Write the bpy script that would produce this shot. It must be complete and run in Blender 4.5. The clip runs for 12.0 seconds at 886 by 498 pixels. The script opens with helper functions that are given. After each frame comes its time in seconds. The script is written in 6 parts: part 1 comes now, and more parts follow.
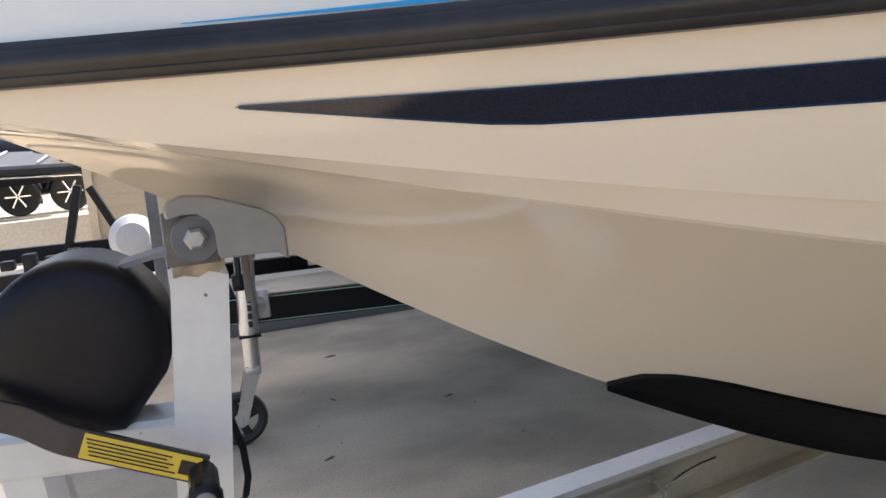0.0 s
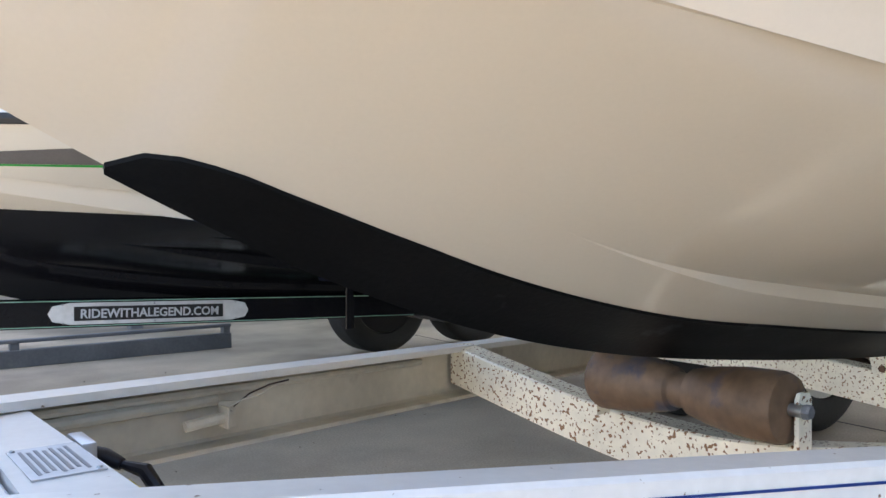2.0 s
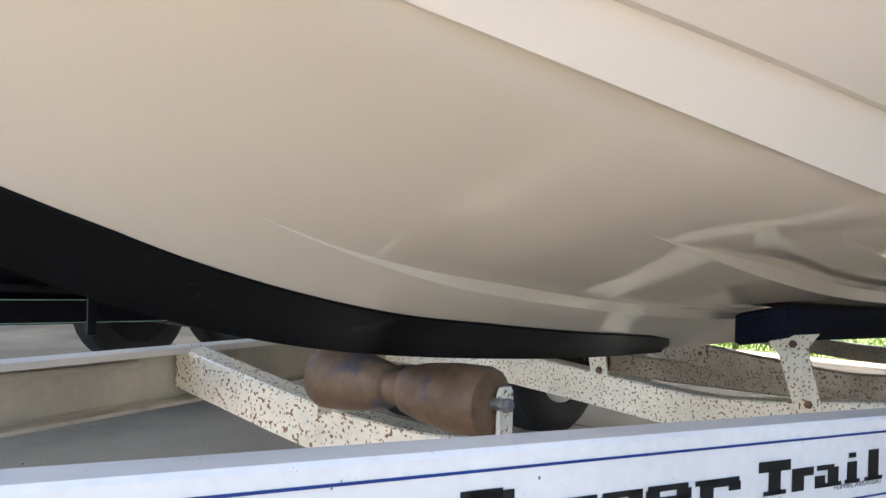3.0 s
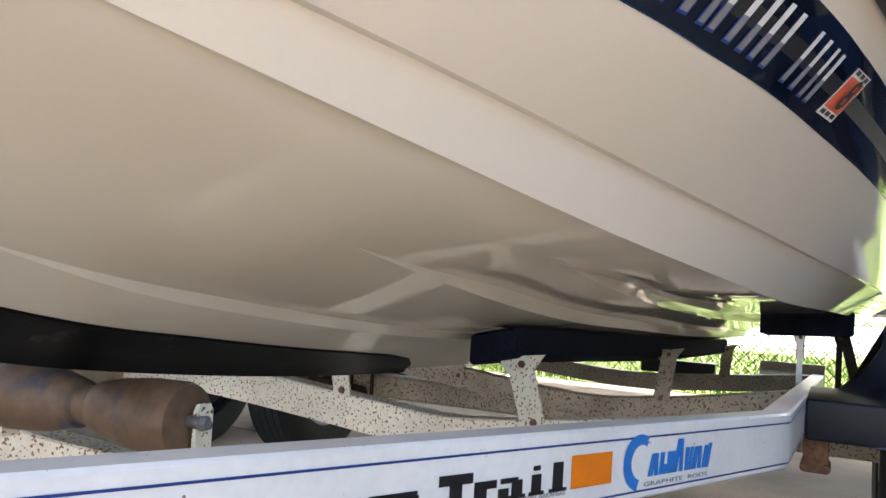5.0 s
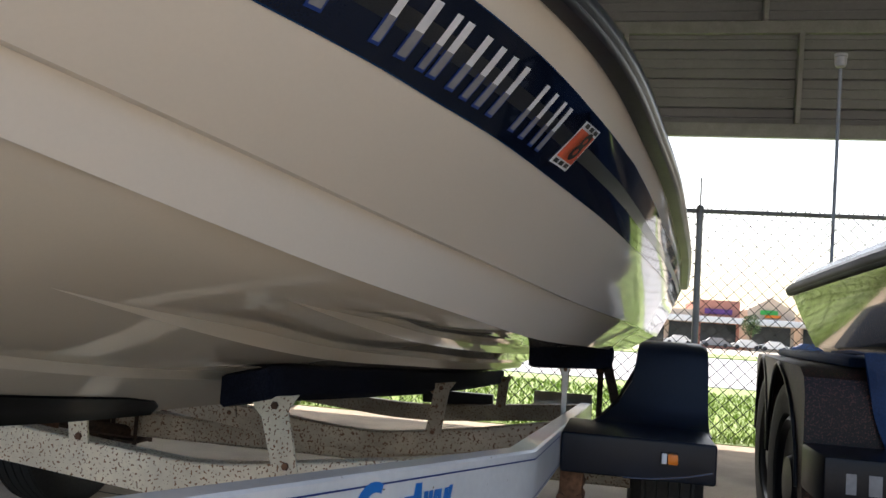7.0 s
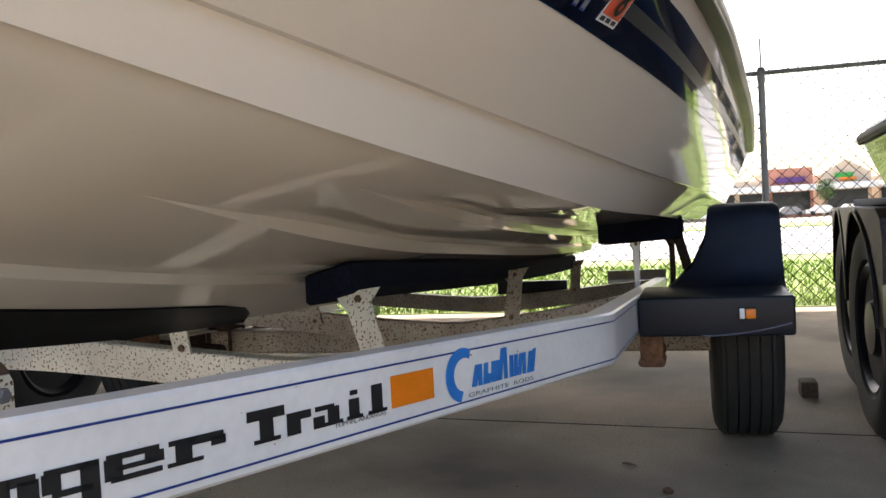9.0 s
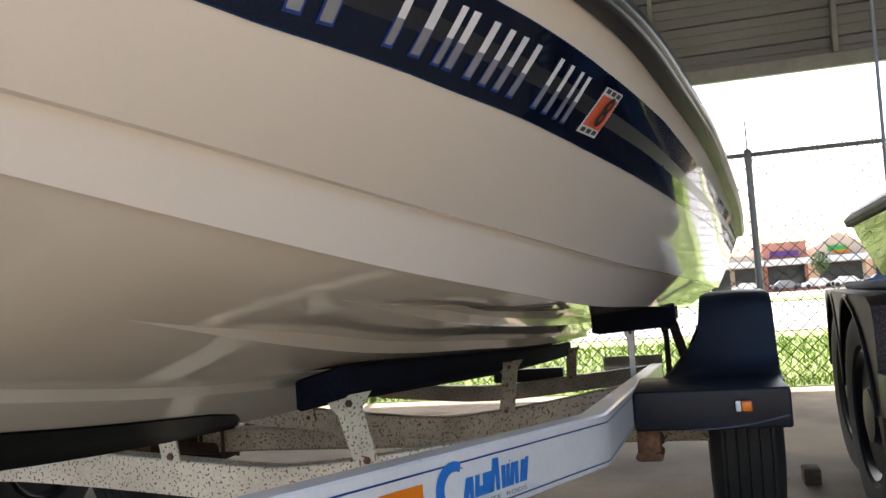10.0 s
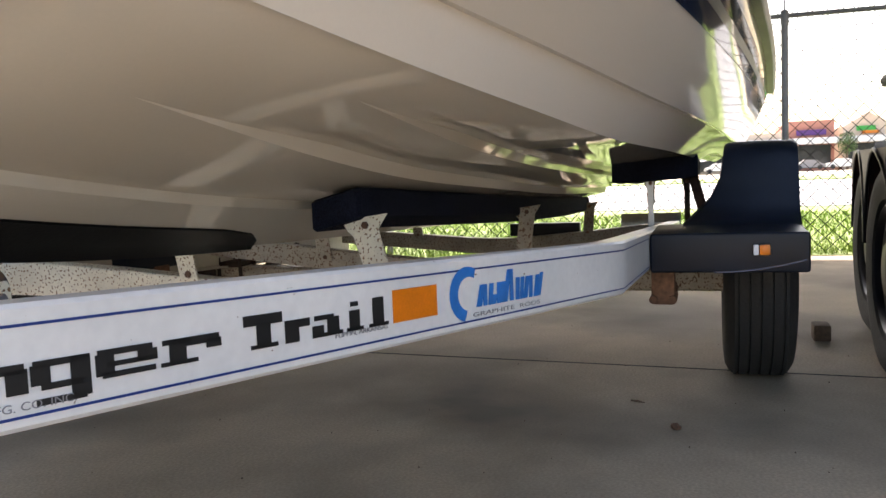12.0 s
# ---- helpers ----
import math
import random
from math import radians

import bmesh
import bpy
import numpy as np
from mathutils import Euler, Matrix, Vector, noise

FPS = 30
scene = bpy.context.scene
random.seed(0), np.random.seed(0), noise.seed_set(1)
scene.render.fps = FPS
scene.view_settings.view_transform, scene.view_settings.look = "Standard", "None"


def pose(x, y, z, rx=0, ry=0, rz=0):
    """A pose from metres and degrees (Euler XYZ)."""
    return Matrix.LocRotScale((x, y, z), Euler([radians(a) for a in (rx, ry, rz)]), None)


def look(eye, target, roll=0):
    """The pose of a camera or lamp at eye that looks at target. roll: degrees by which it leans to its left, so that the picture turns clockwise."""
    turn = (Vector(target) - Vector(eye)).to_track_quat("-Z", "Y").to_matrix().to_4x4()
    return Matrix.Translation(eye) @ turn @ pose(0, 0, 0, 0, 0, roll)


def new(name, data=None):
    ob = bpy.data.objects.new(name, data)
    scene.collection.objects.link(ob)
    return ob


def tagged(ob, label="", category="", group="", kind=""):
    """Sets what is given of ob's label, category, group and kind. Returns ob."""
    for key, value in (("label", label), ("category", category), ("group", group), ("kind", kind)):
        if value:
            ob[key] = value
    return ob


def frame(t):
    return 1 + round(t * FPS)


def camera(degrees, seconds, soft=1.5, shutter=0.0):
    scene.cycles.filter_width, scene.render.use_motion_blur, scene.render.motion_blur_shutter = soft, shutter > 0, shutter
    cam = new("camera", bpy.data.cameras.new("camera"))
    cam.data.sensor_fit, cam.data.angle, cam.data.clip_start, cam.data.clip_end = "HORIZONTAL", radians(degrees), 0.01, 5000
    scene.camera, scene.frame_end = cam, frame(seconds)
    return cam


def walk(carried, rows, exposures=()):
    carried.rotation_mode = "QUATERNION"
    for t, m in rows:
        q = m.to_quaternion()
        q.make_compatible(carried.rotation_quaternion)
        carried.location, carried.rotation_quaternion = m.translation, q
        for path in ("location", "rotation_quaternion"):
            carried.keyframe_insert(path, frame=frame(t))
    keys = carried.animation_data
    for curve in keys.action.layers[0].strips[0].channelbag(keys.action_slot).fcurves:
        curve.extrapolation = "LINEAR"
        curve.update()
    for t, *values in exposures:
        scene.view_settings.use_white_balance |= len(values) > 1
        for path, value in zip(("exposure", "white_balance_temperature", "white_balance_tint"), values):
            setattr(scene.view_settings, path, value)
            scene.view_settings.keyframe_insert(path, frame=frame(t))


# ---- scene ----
cam = camera(55.0, 12.0)
PATH = [
    (0, (-1.0776, -0.7017, 1.0659), (-0.5378, 1.2076, 0.8142), -5.93),
    (0.5, (-1.0521, -0.7025, 0.9476), (-0.5439, 1.2271, 0.8123), -5.28),
    (1, (-1.0211, -0.7239, 0.8353), (-0.3250, 1.1508, 0.8056), -1.31),
    (1.5, (-0.9638, -0.7366, 0.7915), (0.0034, 1.0131, 0.7352), 0.21),
    (2, (-0.9304, -0.7283, 0.7723), (0.2640, 0.8753, 0.7259), -0.50),
    (2.5, (-0.8886, -0.7457, 0.7665), (0.5264, 0.6677, 0.7593), 0.72),
    (3, (-0.8512, -0.7647, 0.7482), (0.7105, 0.4847, 0.7354), 1.46),
    (3.2, (-0.8360, -0.7733, 0.7568), (0.7603, 0.4312, 0.7229), 1.49),
    (5, (-0.7711, -0.8382, 0.7379), (1.0391, 0.0096, 0.8021), 3.46),
    (5.5, (-0.7569, -0.8531, 0.7444), (1.0919, -0.0964, 0.8415), 4.67),
    (6, (-0.7309, -0.8769, 0.7529), (1.1756, -0.2914, 0.9030), 5.60),
    (6.5, (-0.7082, -0.9024, 0.7587), (1.2338, -0.4618, 0.9446), 5.32),
    (7, (-0.7089, -0.9092, 0.7638), (1.2404, -0.4906, 0.9207), 3.87),
    (7.5, (-0.7165, -0.9089, 0.7080), (1.2309, -0.4533, 0.7114), 1.71),
    (7.7, (-0.7195, -0.9120, 0.7077), (1.2184, -0.4208, 0.6514), 0.23),
    (9.5, (-0.7478, -0.9193, 0.7364), (1.1689, -0.3482, 0.7194), -3.98),
    (10, (-0.7433, -0.9321, 0.7602), (1.1777, -0.3894, 0.8837), -4.10),
    (10.5, (-0.7474, -0.9371, 0.7461), (1.1559, -0.3612, 0.9594), -2.41),
    (11, (-0.7476, -0.9272, 0.7200), (1.1798, -0.3968, 0.7809), -2.63),
    (11.5, (-0.6729, -0.9408, 0.6750), (1.2760, -0.5362, 0.4800), -3.03),
    (12, (-0.7201, -0.9205, 0.6723), (1.1797, -0.3216, 0.4941), -2.31),
]
walk(cam, [(t, look(eye, target, roll)) for t, eye, target, roll in PATH], [(0, 1.15, 6700, 11), (0.5, 1.38, 6600, 11), (1, 1.42, 6550, 11), (1.5, 1.74, 6550, 11), (2, 2.1, 6450, 10), (3, 2.25, 6400, 10), (5, 2.13, 6650, 12), (5.5, 2.08, 6650, 12), (6, 1.78, 6750, 12), (6.5, 1.42, 6750, 11), (7, 1.18, 6650, 11), (7.5, 1.26, 6900, 12), (9.5, 1.64, 7000, 13), (10.5, 1.55, 6650, 12), (11, 1.44, 6750, 12), (11.5, 1.5, 7050, 13), (12, 1.77, 7150, 14)])

# world, sun and exposure
world = bpy.data.worlds.new("sky")
scene.world = world
world.use_nodes = True
wn, wl = world.node_tree.nodes, world.node_tree.links
wn.clear()
sky = wn.new("ShaderNodeTexSky")
sky.sky_type = "NISHITA"
sky.sun_disc = False
SUN_EL, SUN_AZ = 50.0, 12.0
sky.sun_elevation, sky.sun_rotation = radians(SUN_EL), radians(90.0 - SUN_AZ)
sky.dust_density = 3.0
bg = wn.new("ShaderNodeBackground")
bg.inputs["Strength"].default_value = 0.15
wo = wn.new("ShaderNodeOutputWorld")
wl.new(sky.outputs[0], bg.inputs[0])
wl.new(bg.outputs[0], wo.inputs[0])
sun = new("sun", bpy.data.lights.new("sun", "SUN"))
sun.data.energy, sun.data.angle, sun.data.color = 4.5, radians(0.6), (1.0, 0.95, 0.88)
_a, _e = radians(SUN_AZ), radians(SUN_EL)
sun.matrix_world = look((0, 0, 30), (-30 * math.cos(_e) / math.sin(_e) * math.cos(_a), -30 * math.cos(_e) / math.sin(_e) * math.sin(_a), 0))


# ---------------- materials ----------------
def mat(name, color, rough=0.5, metal=0.0, grain=0.1, scale=40.0, stain=0.12, stain_scale=3.0, bump=0.0, coat=0.0, second=None, spec=0.5, vary=0.0):
    m = bpy.data.materials.new(name)
    m.use_nodes = True
    nt = m.node_tree
    n, l = nt.nodes, nt.links
    p = n["Principled BSDF"]
    p.inputs["Roughness"].default_value = rough
    p.inputs["Metallic"].default_value = metal
    p.inputs["Coat Weight"].default_value = coat
    p.inputs["Coat Roughness"].default_value = 0.03
    p.inputs["Specular IOR Level"].default_value = spec
    tc = n.new("ShaderNodeTexCoord")
    a = n.new("ShaderNodeTexNoise")
    a.inputs["Scale"].default_value, a.inputs["Detail"].default_value = scale, 4
    b = n.new("ShaderNodeTexNoise")
    b.inputs["Scale"].default_value, b.inputs["Detail"].default_value = stain_scale, 5
    l.new(tc.outputs["Object"], a.inputs["Vector"])
    l.new(tc.outputs["Object"], b.inputs["Vector"])

    def spread(node, amount):
        r = n.new("ShaderNodeMapRange")
        r.inputs["From Min"].default_value, r.inputs["From Max"].default_value = 0.3, 0.7
        r.inputs["To Min"].default_value, r.inputs["To Max"].default_value = 1 - amount, 1 + amount
        l.new(node.outputs["Fac"], r.inputs["Value"])
        return r

    ga, gb = spread(a, grain), spread(b, stain)
    mul = n.new("ShaderNodeMath")
    mul.operation = "MULTIPLY"
    l.new(ga.outputs[0], mul.inputs[0])
    l.new(gb.outputs[0], mul.inputs[1])
    last = mul.outputs[0]
    if vary:
        oi = n.new("ShaderNodeObjectInfo")
        rv = n.new("ShaderNodeMapRange")
        rv.inputs["To Min"].default_value, rv.inputs["To Max"].default_value = 1 - vary, 1 + vary
        l.new(oi.outputs["Random"], rv.inputs["Value"])
        m2 = n.new("ShaderNodeMath")
        m2.operation = "MULTIPLY"
        l.new(last, m2.inputs[0])
        l.new(rv.outputs[0], m2.inputs[1])
        last = m2.outputs[0]
    vm = n.new("ShaderNodeVectorMath")
    vm.operation = "SCALE"
    vm.inputs[0].default_value = color[:3]
    l.new(last, vm.inputs["Scale"])
    out = vm.outputs[0]
    if second:
        col, sc, lo, hi = second
        c = n.new("ShaderNodeTexNoise")
        c.inputs["Scale"].default_value, c.inputs["Detail"].default_value = sc, 6 if sc < 100 else 0.6
        l.new(tc.outputs["Object"], c.inputs["Vector"])
        r = n.new("ShaderNodeMapRange")
        r.inputs["From Min"].default_value, r.inputs["From Max"].default_value = lo, hi
        l.new(c.outputs["Fac"], r.inputs["Value"])
        mx = n.new("ShaderNodeMix")
        mx.data_type = "RGBA"
        l.new(r.outputs[0], mx.inputs[0])
        l.new(out, mx.inputs[6])
        mx.inputs[7].default_value = (*col, 1)
        out = mx.outputs[2]
    l.new(out, p.inputs["Base Color"])
    rr = n.new("ShaderNodeMapRange")
    rr.inputs["To Min"].default_value, rr.inputs["To Max"].default_value = max(0.02, rough * 0.8), min(1, rough * 1.2)
    l.new(b.outputs["Fac"], rr.inputs["Value"])
    l.new(rr.outputs[0], p.inputs["Roughness"])
    if bump:
        bp = n.new("ShaderNodeBump")
        bp.inputs["Strength"].default_value, bp.inputs["Distance"].default_value = bump, 0.004
        l.new(a.outputs["Fac"], bp.inputs["Height"])
        l.new(bp.outputs[0], p.inputs["Normal"])
    return m


# bottom gelcoat: the topside's beige with the underside's shade put into the colour
GEL = mat("shaded_beige_gelcoat", (0.645, 0.575, 0.465), 0.035, 0, 0.01, 200, 0.03, 1.2, coat=0.0, spec=0.8)
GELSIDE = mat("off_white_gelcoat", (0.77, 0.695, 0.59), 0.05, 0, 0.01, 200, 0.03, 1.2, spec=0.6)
GELTOP = mat("white_gelcoat", (0.76, 0.74, 0.69), 0.08, 0, 0.01, 200, 0.03, 1.5)
BLACKGEL = mat("black_gelcoat", (0.008, 0.008, 0.010), 0.2, 0, 0.1, 200, 0.1, 2, spec=0.3)
NAVY = mat("navy_flake", (0.006, 0.010, 0.024), 0.05, 0, 0.3, 900, 0.2, 4, spec=0.5)
DEEPBLUE = mat("deep_blue_hairline", (0.006, 0.035, 0.10), 0.2, 0, 0.05, 90, 0.1, 20)
GUARD = mat("black_keel_guard", (0.005, 0.0048, 0.0048), 0.45, 0, 0.25, 160, 0.3, 8, bump=0.08, spec=0.12, second=((0.05, 0.053, 0.058), 18, 0.66, 0.80))
RUBBER = mat("black_rubber", (0.016, 0.016, 0.017), 0.6, 0, 0.2, 90, 0.25, 6, bump=0.15)
RAIL = mat("black_rub_rail", (0.020, 0.019, 0.021), 0.34, 0, 0.25, 60, 0.35, 7, bump=0.06, spec=0.4)
WHITE = mat("white_trailer_paint", (0.79, 0.785, 0.765), 0.3, 0, 0.03, 80, 0.07, 5, coat=0.2, second=((0.20, 0.12, 0.07), 95, 0.715, 0.745))
RUSTY = mat("rust_spotted_paint", (0.80, 0.745, 0.60), 0.45, 0, 0.06, 60, 0.15, 6, bump=0.15, second=((0.23, 0.115, 0.045), 190, 0.615, 0.65))
# yellowed paint with rust stains, also darkened for shade inside the far channel
AGEDSHADE = mat("yellowed_shaded_paint", (0.55, 0.51, 0.42), 0.45, 0, 0.06, 60, 0.2, 4, bump=0.1, second=((0.16, 0.09, 0.05), 9, 0.66, 0.85))
# rust freckles over trailer paint, base darkened for the shade under the hull
SHADEDRUST = mat("rust_freckled_shaded_paint", (0.38, 0.325, 0.245), 0.5, 0, 0.08, 60, 0.3, 7, bump=0.15, second=((0.15, 0.075, 0.035), 150, 0.60, 0.65))
RUST = mat("rusty_steel", (0.16, 0.08, 0.045), 0.8, 0, 0.35, 70, 0.4, 9, bump=0.5)
DARKRUST = mat("old_dark_rust", (0.045, 0.026, 0.017), 0.85, 0, 0.4, 60, 0.4, 12, bump=0.5)
STEEL = mat("zinc_steel", (0.42, 0.42, 0.41), 0.38, 0.9, 0.1, 120, 0.2, 10)
CHROME = mat("chrome", (0.8, 0.8, 0.8), 0.1, 1.0, 0.02, 50, 0.05, 5)
ALU = mat("dull_aluminium", (0.55, 0.55, 0.56), 0.35, 0.8, 0.06, 90, 0.1, 6)
FENDER = mat("dark_blue_flake_fender", (0.006, 0.010, 0.020), 0.36, 0, 0.5, 500, 0.3, 6, spec=0.25)
CARPET = mat("navy_bunk_carpet", (0.010, 0.012, 0.022), 0.95, 0, 0.4, 300, 0.3, 8, bump=0.7, spec=0.1)
HANDLE = mat("worn_black_steel", (0.035, 0.028, 0.026), 0.42, 0.2, 0.2, 90, 0.35, 12, bump=0.1, second=((0.09, 0.05, 0.03), 40, 0.66, 0.8))
ROLLER = mat("worn_brown_rubber_roller", (0.15, 0.088, 0.048), 0.55, 0, 0.2, 50, 0.4, 14, bump=0.2, second=((0.05, 0.05, 0.07), 16, 0.55, 0.68))
BLACKP = mat("black_plastic", (0.008, 0.008, 0.012), 0.36, 0, 0.15, 150, 0.2, 8, bump=0.06, spec=0.25)
GREYP = mat("grey_plastic", (0.27, 0.26, 0.245), 0.5, 0, 0.05, 90, 0.15, 14, bump=0.1, second=((0.17, 0.115, 0.07), 20, 0.66, 0.85))
# the bow stop's grey plastic darkened for recess shade, with rust specks
GREYSHADE = mat("shaded_grey_plastic", (0.13, 0.12, 0.11), 0.6, 0, 0.1, 90, 0.2, 20, bump=0.1, second=((0.12, 0.06, 0.03), 30, 0.6, 0.75))
RUSTEDGE = mat("orange_rust_edge", (0.50, 0.34, 0.20), 0.6, 0, 0.3, 120, 0.35, 40)
STAIN = mat("rust_stain", (0.46, 0.37, 0.28), 0.5, 0, 0.2, 90, 0.35, 50)
ORANGE = mat("orange_reflector", (0.85, 0.22, 0.01), 0.3, 0, 0.05, 300, 0.08, 20)
YELLOW = mat("yellow_label", (0.72, 0.52, 0.05), 0.4, 0, 0.05, 90, 0.1, 20)
BLUEINK = mat("blue_ink", (0.02, 0.19, 0.58), 0.35, 0, 0.05, 90, 0.1, 20)
PINBLUE = mat("navy_pinstripe", (0.012, 0.04, 0.20), 0.35, 0, 0.05, 90, 0.15, 20)
OLIVE = mat("glitter_reflection", (0.022, 0.023, 0.026), 0.3, 0, 0.6, 700, 0.3, 6, coat=0.4)
DECAL = mat("orange_decal", (0.72, 0.12, 0.05), 0.45, 0, 0.15, 300, 0.15, 40)
SKYBLUE = mat("light_blue_ink", (0.02, 0.36, 0.72), 0.3, 0, 0.04, 90, 0.05, 10)
BLACKINK = mat("black_ink", (0.012, 0.012, 0.012), 0.4, 0, 0.1, 90, 0.1, 20)
GREYINK = mat("grey_ink", (0.25, 0.25, 0.26), 0.5, 0, 0.1, 90, 0.1, 20)
WHITEINK = mat("white_ink", (0.75, 0.76, 0.78), 0.4, 0, 0.05, 90, 0.1, 20)
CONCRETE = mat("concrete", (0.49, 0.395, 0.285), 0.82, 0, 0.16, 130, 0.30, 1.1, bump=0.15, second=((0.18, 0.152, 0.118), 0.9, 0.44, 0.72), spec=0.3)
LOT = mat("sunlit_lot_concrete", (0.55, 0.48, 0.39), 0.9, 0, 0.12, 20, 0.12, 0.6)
DARKJOINT = mat("joint_filler", (0.10, 0.09, 0.08), 0.9, 0, 0.3, 60, 0.3, 6)
GRASS = mat("grass", (0.17, 0.25, 0.035), 0.8, 0, 0.2, 40, 0.2, 1.5)
ROAD = mat("road_asphalt", (0.33, 0.33, 0.34), 0.9, 0, 0.1, 20, 0.1, 0.5)
TIN = mat("painted_roof_steel", (0.135, 0.138, 0.148), 0.5, 0.1, 0.05, 30, 0.15, 1.2)
GALV = mat("galvanised_steel", (0.20, 0.20, 0.21), 0.45, 0.4, 0.08, 80, 0.15, 6)
STUCCO = mat("tan_stucco", (0.62, 0.48, 0.36), 0.9, 0, 0.06, 4, 0.1, 0.4)
STUCCOR = mat("red_stucco", (0.50, 0.22, 0.16), 0.9, 0, 0.06, 4, 0.1, 0.4)
TYRE = mat("tyre_rubber", (0.022, 0.021, 0.020), 0.75, 0, 0.2, 120, 0.3, 5, bump=0.3)
GELTOP2 = mat("cream_gelcoat", (0.66, 0.62, 0.54), 0.15, 0, 0.01, 200, 0.03, 1.5, coat=0.5)
GREEN = mat("green_ink", (0.03, 0.33, 0.05), 0.35, 0, 0.05, 90, 0.06, 10)
PALEGREEN = mat("pale_green_line", (0.30, 0.52, 0.38), 0.35, 0, 0.05, 90, 0.06, 10)
STRIPEGREY = mat("grey_stripe", (0.13, 0.12, 0.115), 0.3, 0, 0.1, 300, 0.1, 10)
SIGNSILVER = mat("silver_letters", (0.6, 0.62, 0.64), 0.4, 0.2, 0.05, 90, 0.05, 10)
SIGNFRAME = mat("polished_sign_frame", (0.85, 0.85, 0.84), 0.2, 0.25, 0.05, 60, 0.10, 20)
JACKM = mat("stained_zinc", (0.24, 0.23, 0.20), 0.35, 0.6, 0.15, 60, 0.45, 14, second=((0.03, 0.028, 0.024), 14, 0.50, 0.70))
REDROLL = mat("red_polyurethane", (0.36, 0.035, 0.015), 0.4, 0, 0.1, 60, 0.2, 10)
STEELGREY = mat("grey_steel_paint", (0.13, 0.135, 0.145), 0.5, 0.2, 0.1, 60, 0.2, 4)
MAROON = mat("maroon_gelcoat", (0.06, 0.012, 0.016), 0.1, 0, 0.2, 400, 0.1, 3, coat=0.8)
SILVERM = mat("silver_metalflake", (0.30, 0.29, 0.30), 0.08, 0.6, 0.1, 600, 0.1, 3, coat=0.8)
SPECKLE = mat("speckled_maroon", (0.013, 0.008, 0.008), 0.5, 0, 0.7, 350, 0.3, 6, spec=0.3, second=((0.075, 0.028, 0.024), 210, 0.56, 0.66))
BLUEPAD = mat("blue_pad", (0.006, 0.03, 0.10), 0.7, 0, 0.2, 200, 0.2, 6)
WOOD = mat("weathered_brown", (0.13, 0.085, 0.055), 0.9, 0, 0.3, 60, 0.3, 8)
WIRE = mat("fence_wire", (0.03, 0.03, 0.03), 0.7, 0.0, 0.1, 60, 0.2, 4, spec=0.2)
BLADE = mat("grass_blade", (0.17, 0.27, 0.025), 0.7, 0, 0.15, 30, 0.2, 2)
LEAF = mat("leaf", (0.06, 0.12, 0.03), 0.7, 0, 0.2, 30, 0.3, 2)
PURPLE = mat("purple_sign", (0.14, 0.05, 0.20), 0.6, 0, 0.1, 4, 0.1, 1)
RED = mat("red_sign", (0.55, 0.03, 0.03), 0.5, 0, 0.05, 4, 0.1, 1)
LIMEGREY = mat("pale_green_sign", (0.45, 0.50, 0.25), 0.6, 0, 0.1, 4, 0.1, 1)
SIDING = mat("tan_siding", (0.52, 0.42, 0.30), 0.7, 0, 0.05, 20, 0.08, 1)
GREYDRUM = mat("pale_grey_drum", (0.5, 0.5, 0.52), 0.5, 0, 0.05, 40, 0.15, 4)
GLASS = mat("dark_shop_glass", (0.03, 0.035, 0.04), 0.1, 0, 0.1, 3, 0.2, 1)


# ---------------- builders ----------------
def thing(name, at, label, category, group="", kind=""):
    ob = new(name)
    ob.location = at
    ob.empty_display_size = 0.1
    return tagged(ob, label, category, group, kind)


def origin(ob):
    v = Vector((0, 0, 0))
    while ob is not None:
        v = v + ob.location
        ob = ob.parent
    return v


def part(name, bm, material, parent=None, label="", smooth=True, angle=0.6):
    """Links bm, given in world metres, as one mesh under its parent."""
    if parent is not None:
        bmesh.ops.translate(bm, verts=bm.verts, vec=-origin(parent))
    me = bpy.data.meshes.new(name)
    bm.normal_update()
    if smooth:
        for f in bm.faces:
            f.smooth = True
        for e in bm.edges:
            if len(e.link_faces) == 2 and e.calc_face_angle(0) > angle:
                e.smooth = False
    bm.to_mesh(me)
    bm.free()
    me.materials.append(material)
    ob = new(name, me)
    if parent is not None:
        ob.parent = parent
    if label:
        ob["label"] = label
    return ob


def structure(name, bm, material, label, category):
    return tagged(part(name, bm, material), label, category, kind="structure")


def B():
    return bmesh.new()


def box(bm, x0, x1, y0, y1, z0, z1, bevel=0.0, m=None, seg=2):
    r = bmesh.ops.create_cube(bm, size=1.0)
    vs = r["verts"]
    bmesh.ops.scale(bm, verts=vs, vec=(x1 - x0, y1 - y0, z1 - z0))
    bmesh.ops.translate(bm, verts=vs, vec=((x0 + x1) / 2, (y0 + y1) / 2, (z0 + z1) / 2))
    if bevel:
        es = list({e for v in vs for e in v.link_edges})
        q = bmesh.ops.bevel(bm, geom=es, offset=bevel, segments=seg, affect="EDGES", profile=0.6)
        vs = list({v for f in q["faces"] for v in f.verts} | {v for v in vs if v.is_valid})
    if m is not None:
        bmesh.ops.transform(bm, matrix=m, verts=[v for v in vs if v.is_valid])
    return bm


def loft(bm, rings, closed=True, caps=True):
    """Skins rings of equal point counts."""
    rows = [[bm.verts.new(p) for p in ring] for ring in rings]
    n = len(rows[0])
    for a, b in zip(rows, rows[1:]):
        for i in range(n if closed else n - 1):
            j = (i + 1) % n
            bm.faces.new((a[i], a[j], b[j], b[i]))
    if caps and closed:
        bm.faces.new(list(reversed(rows[0])))
        bm.faces.new(rows[-1])
    bmesh.ops.recalc_face_normals(bm, faces=bm.faces)
    return bm


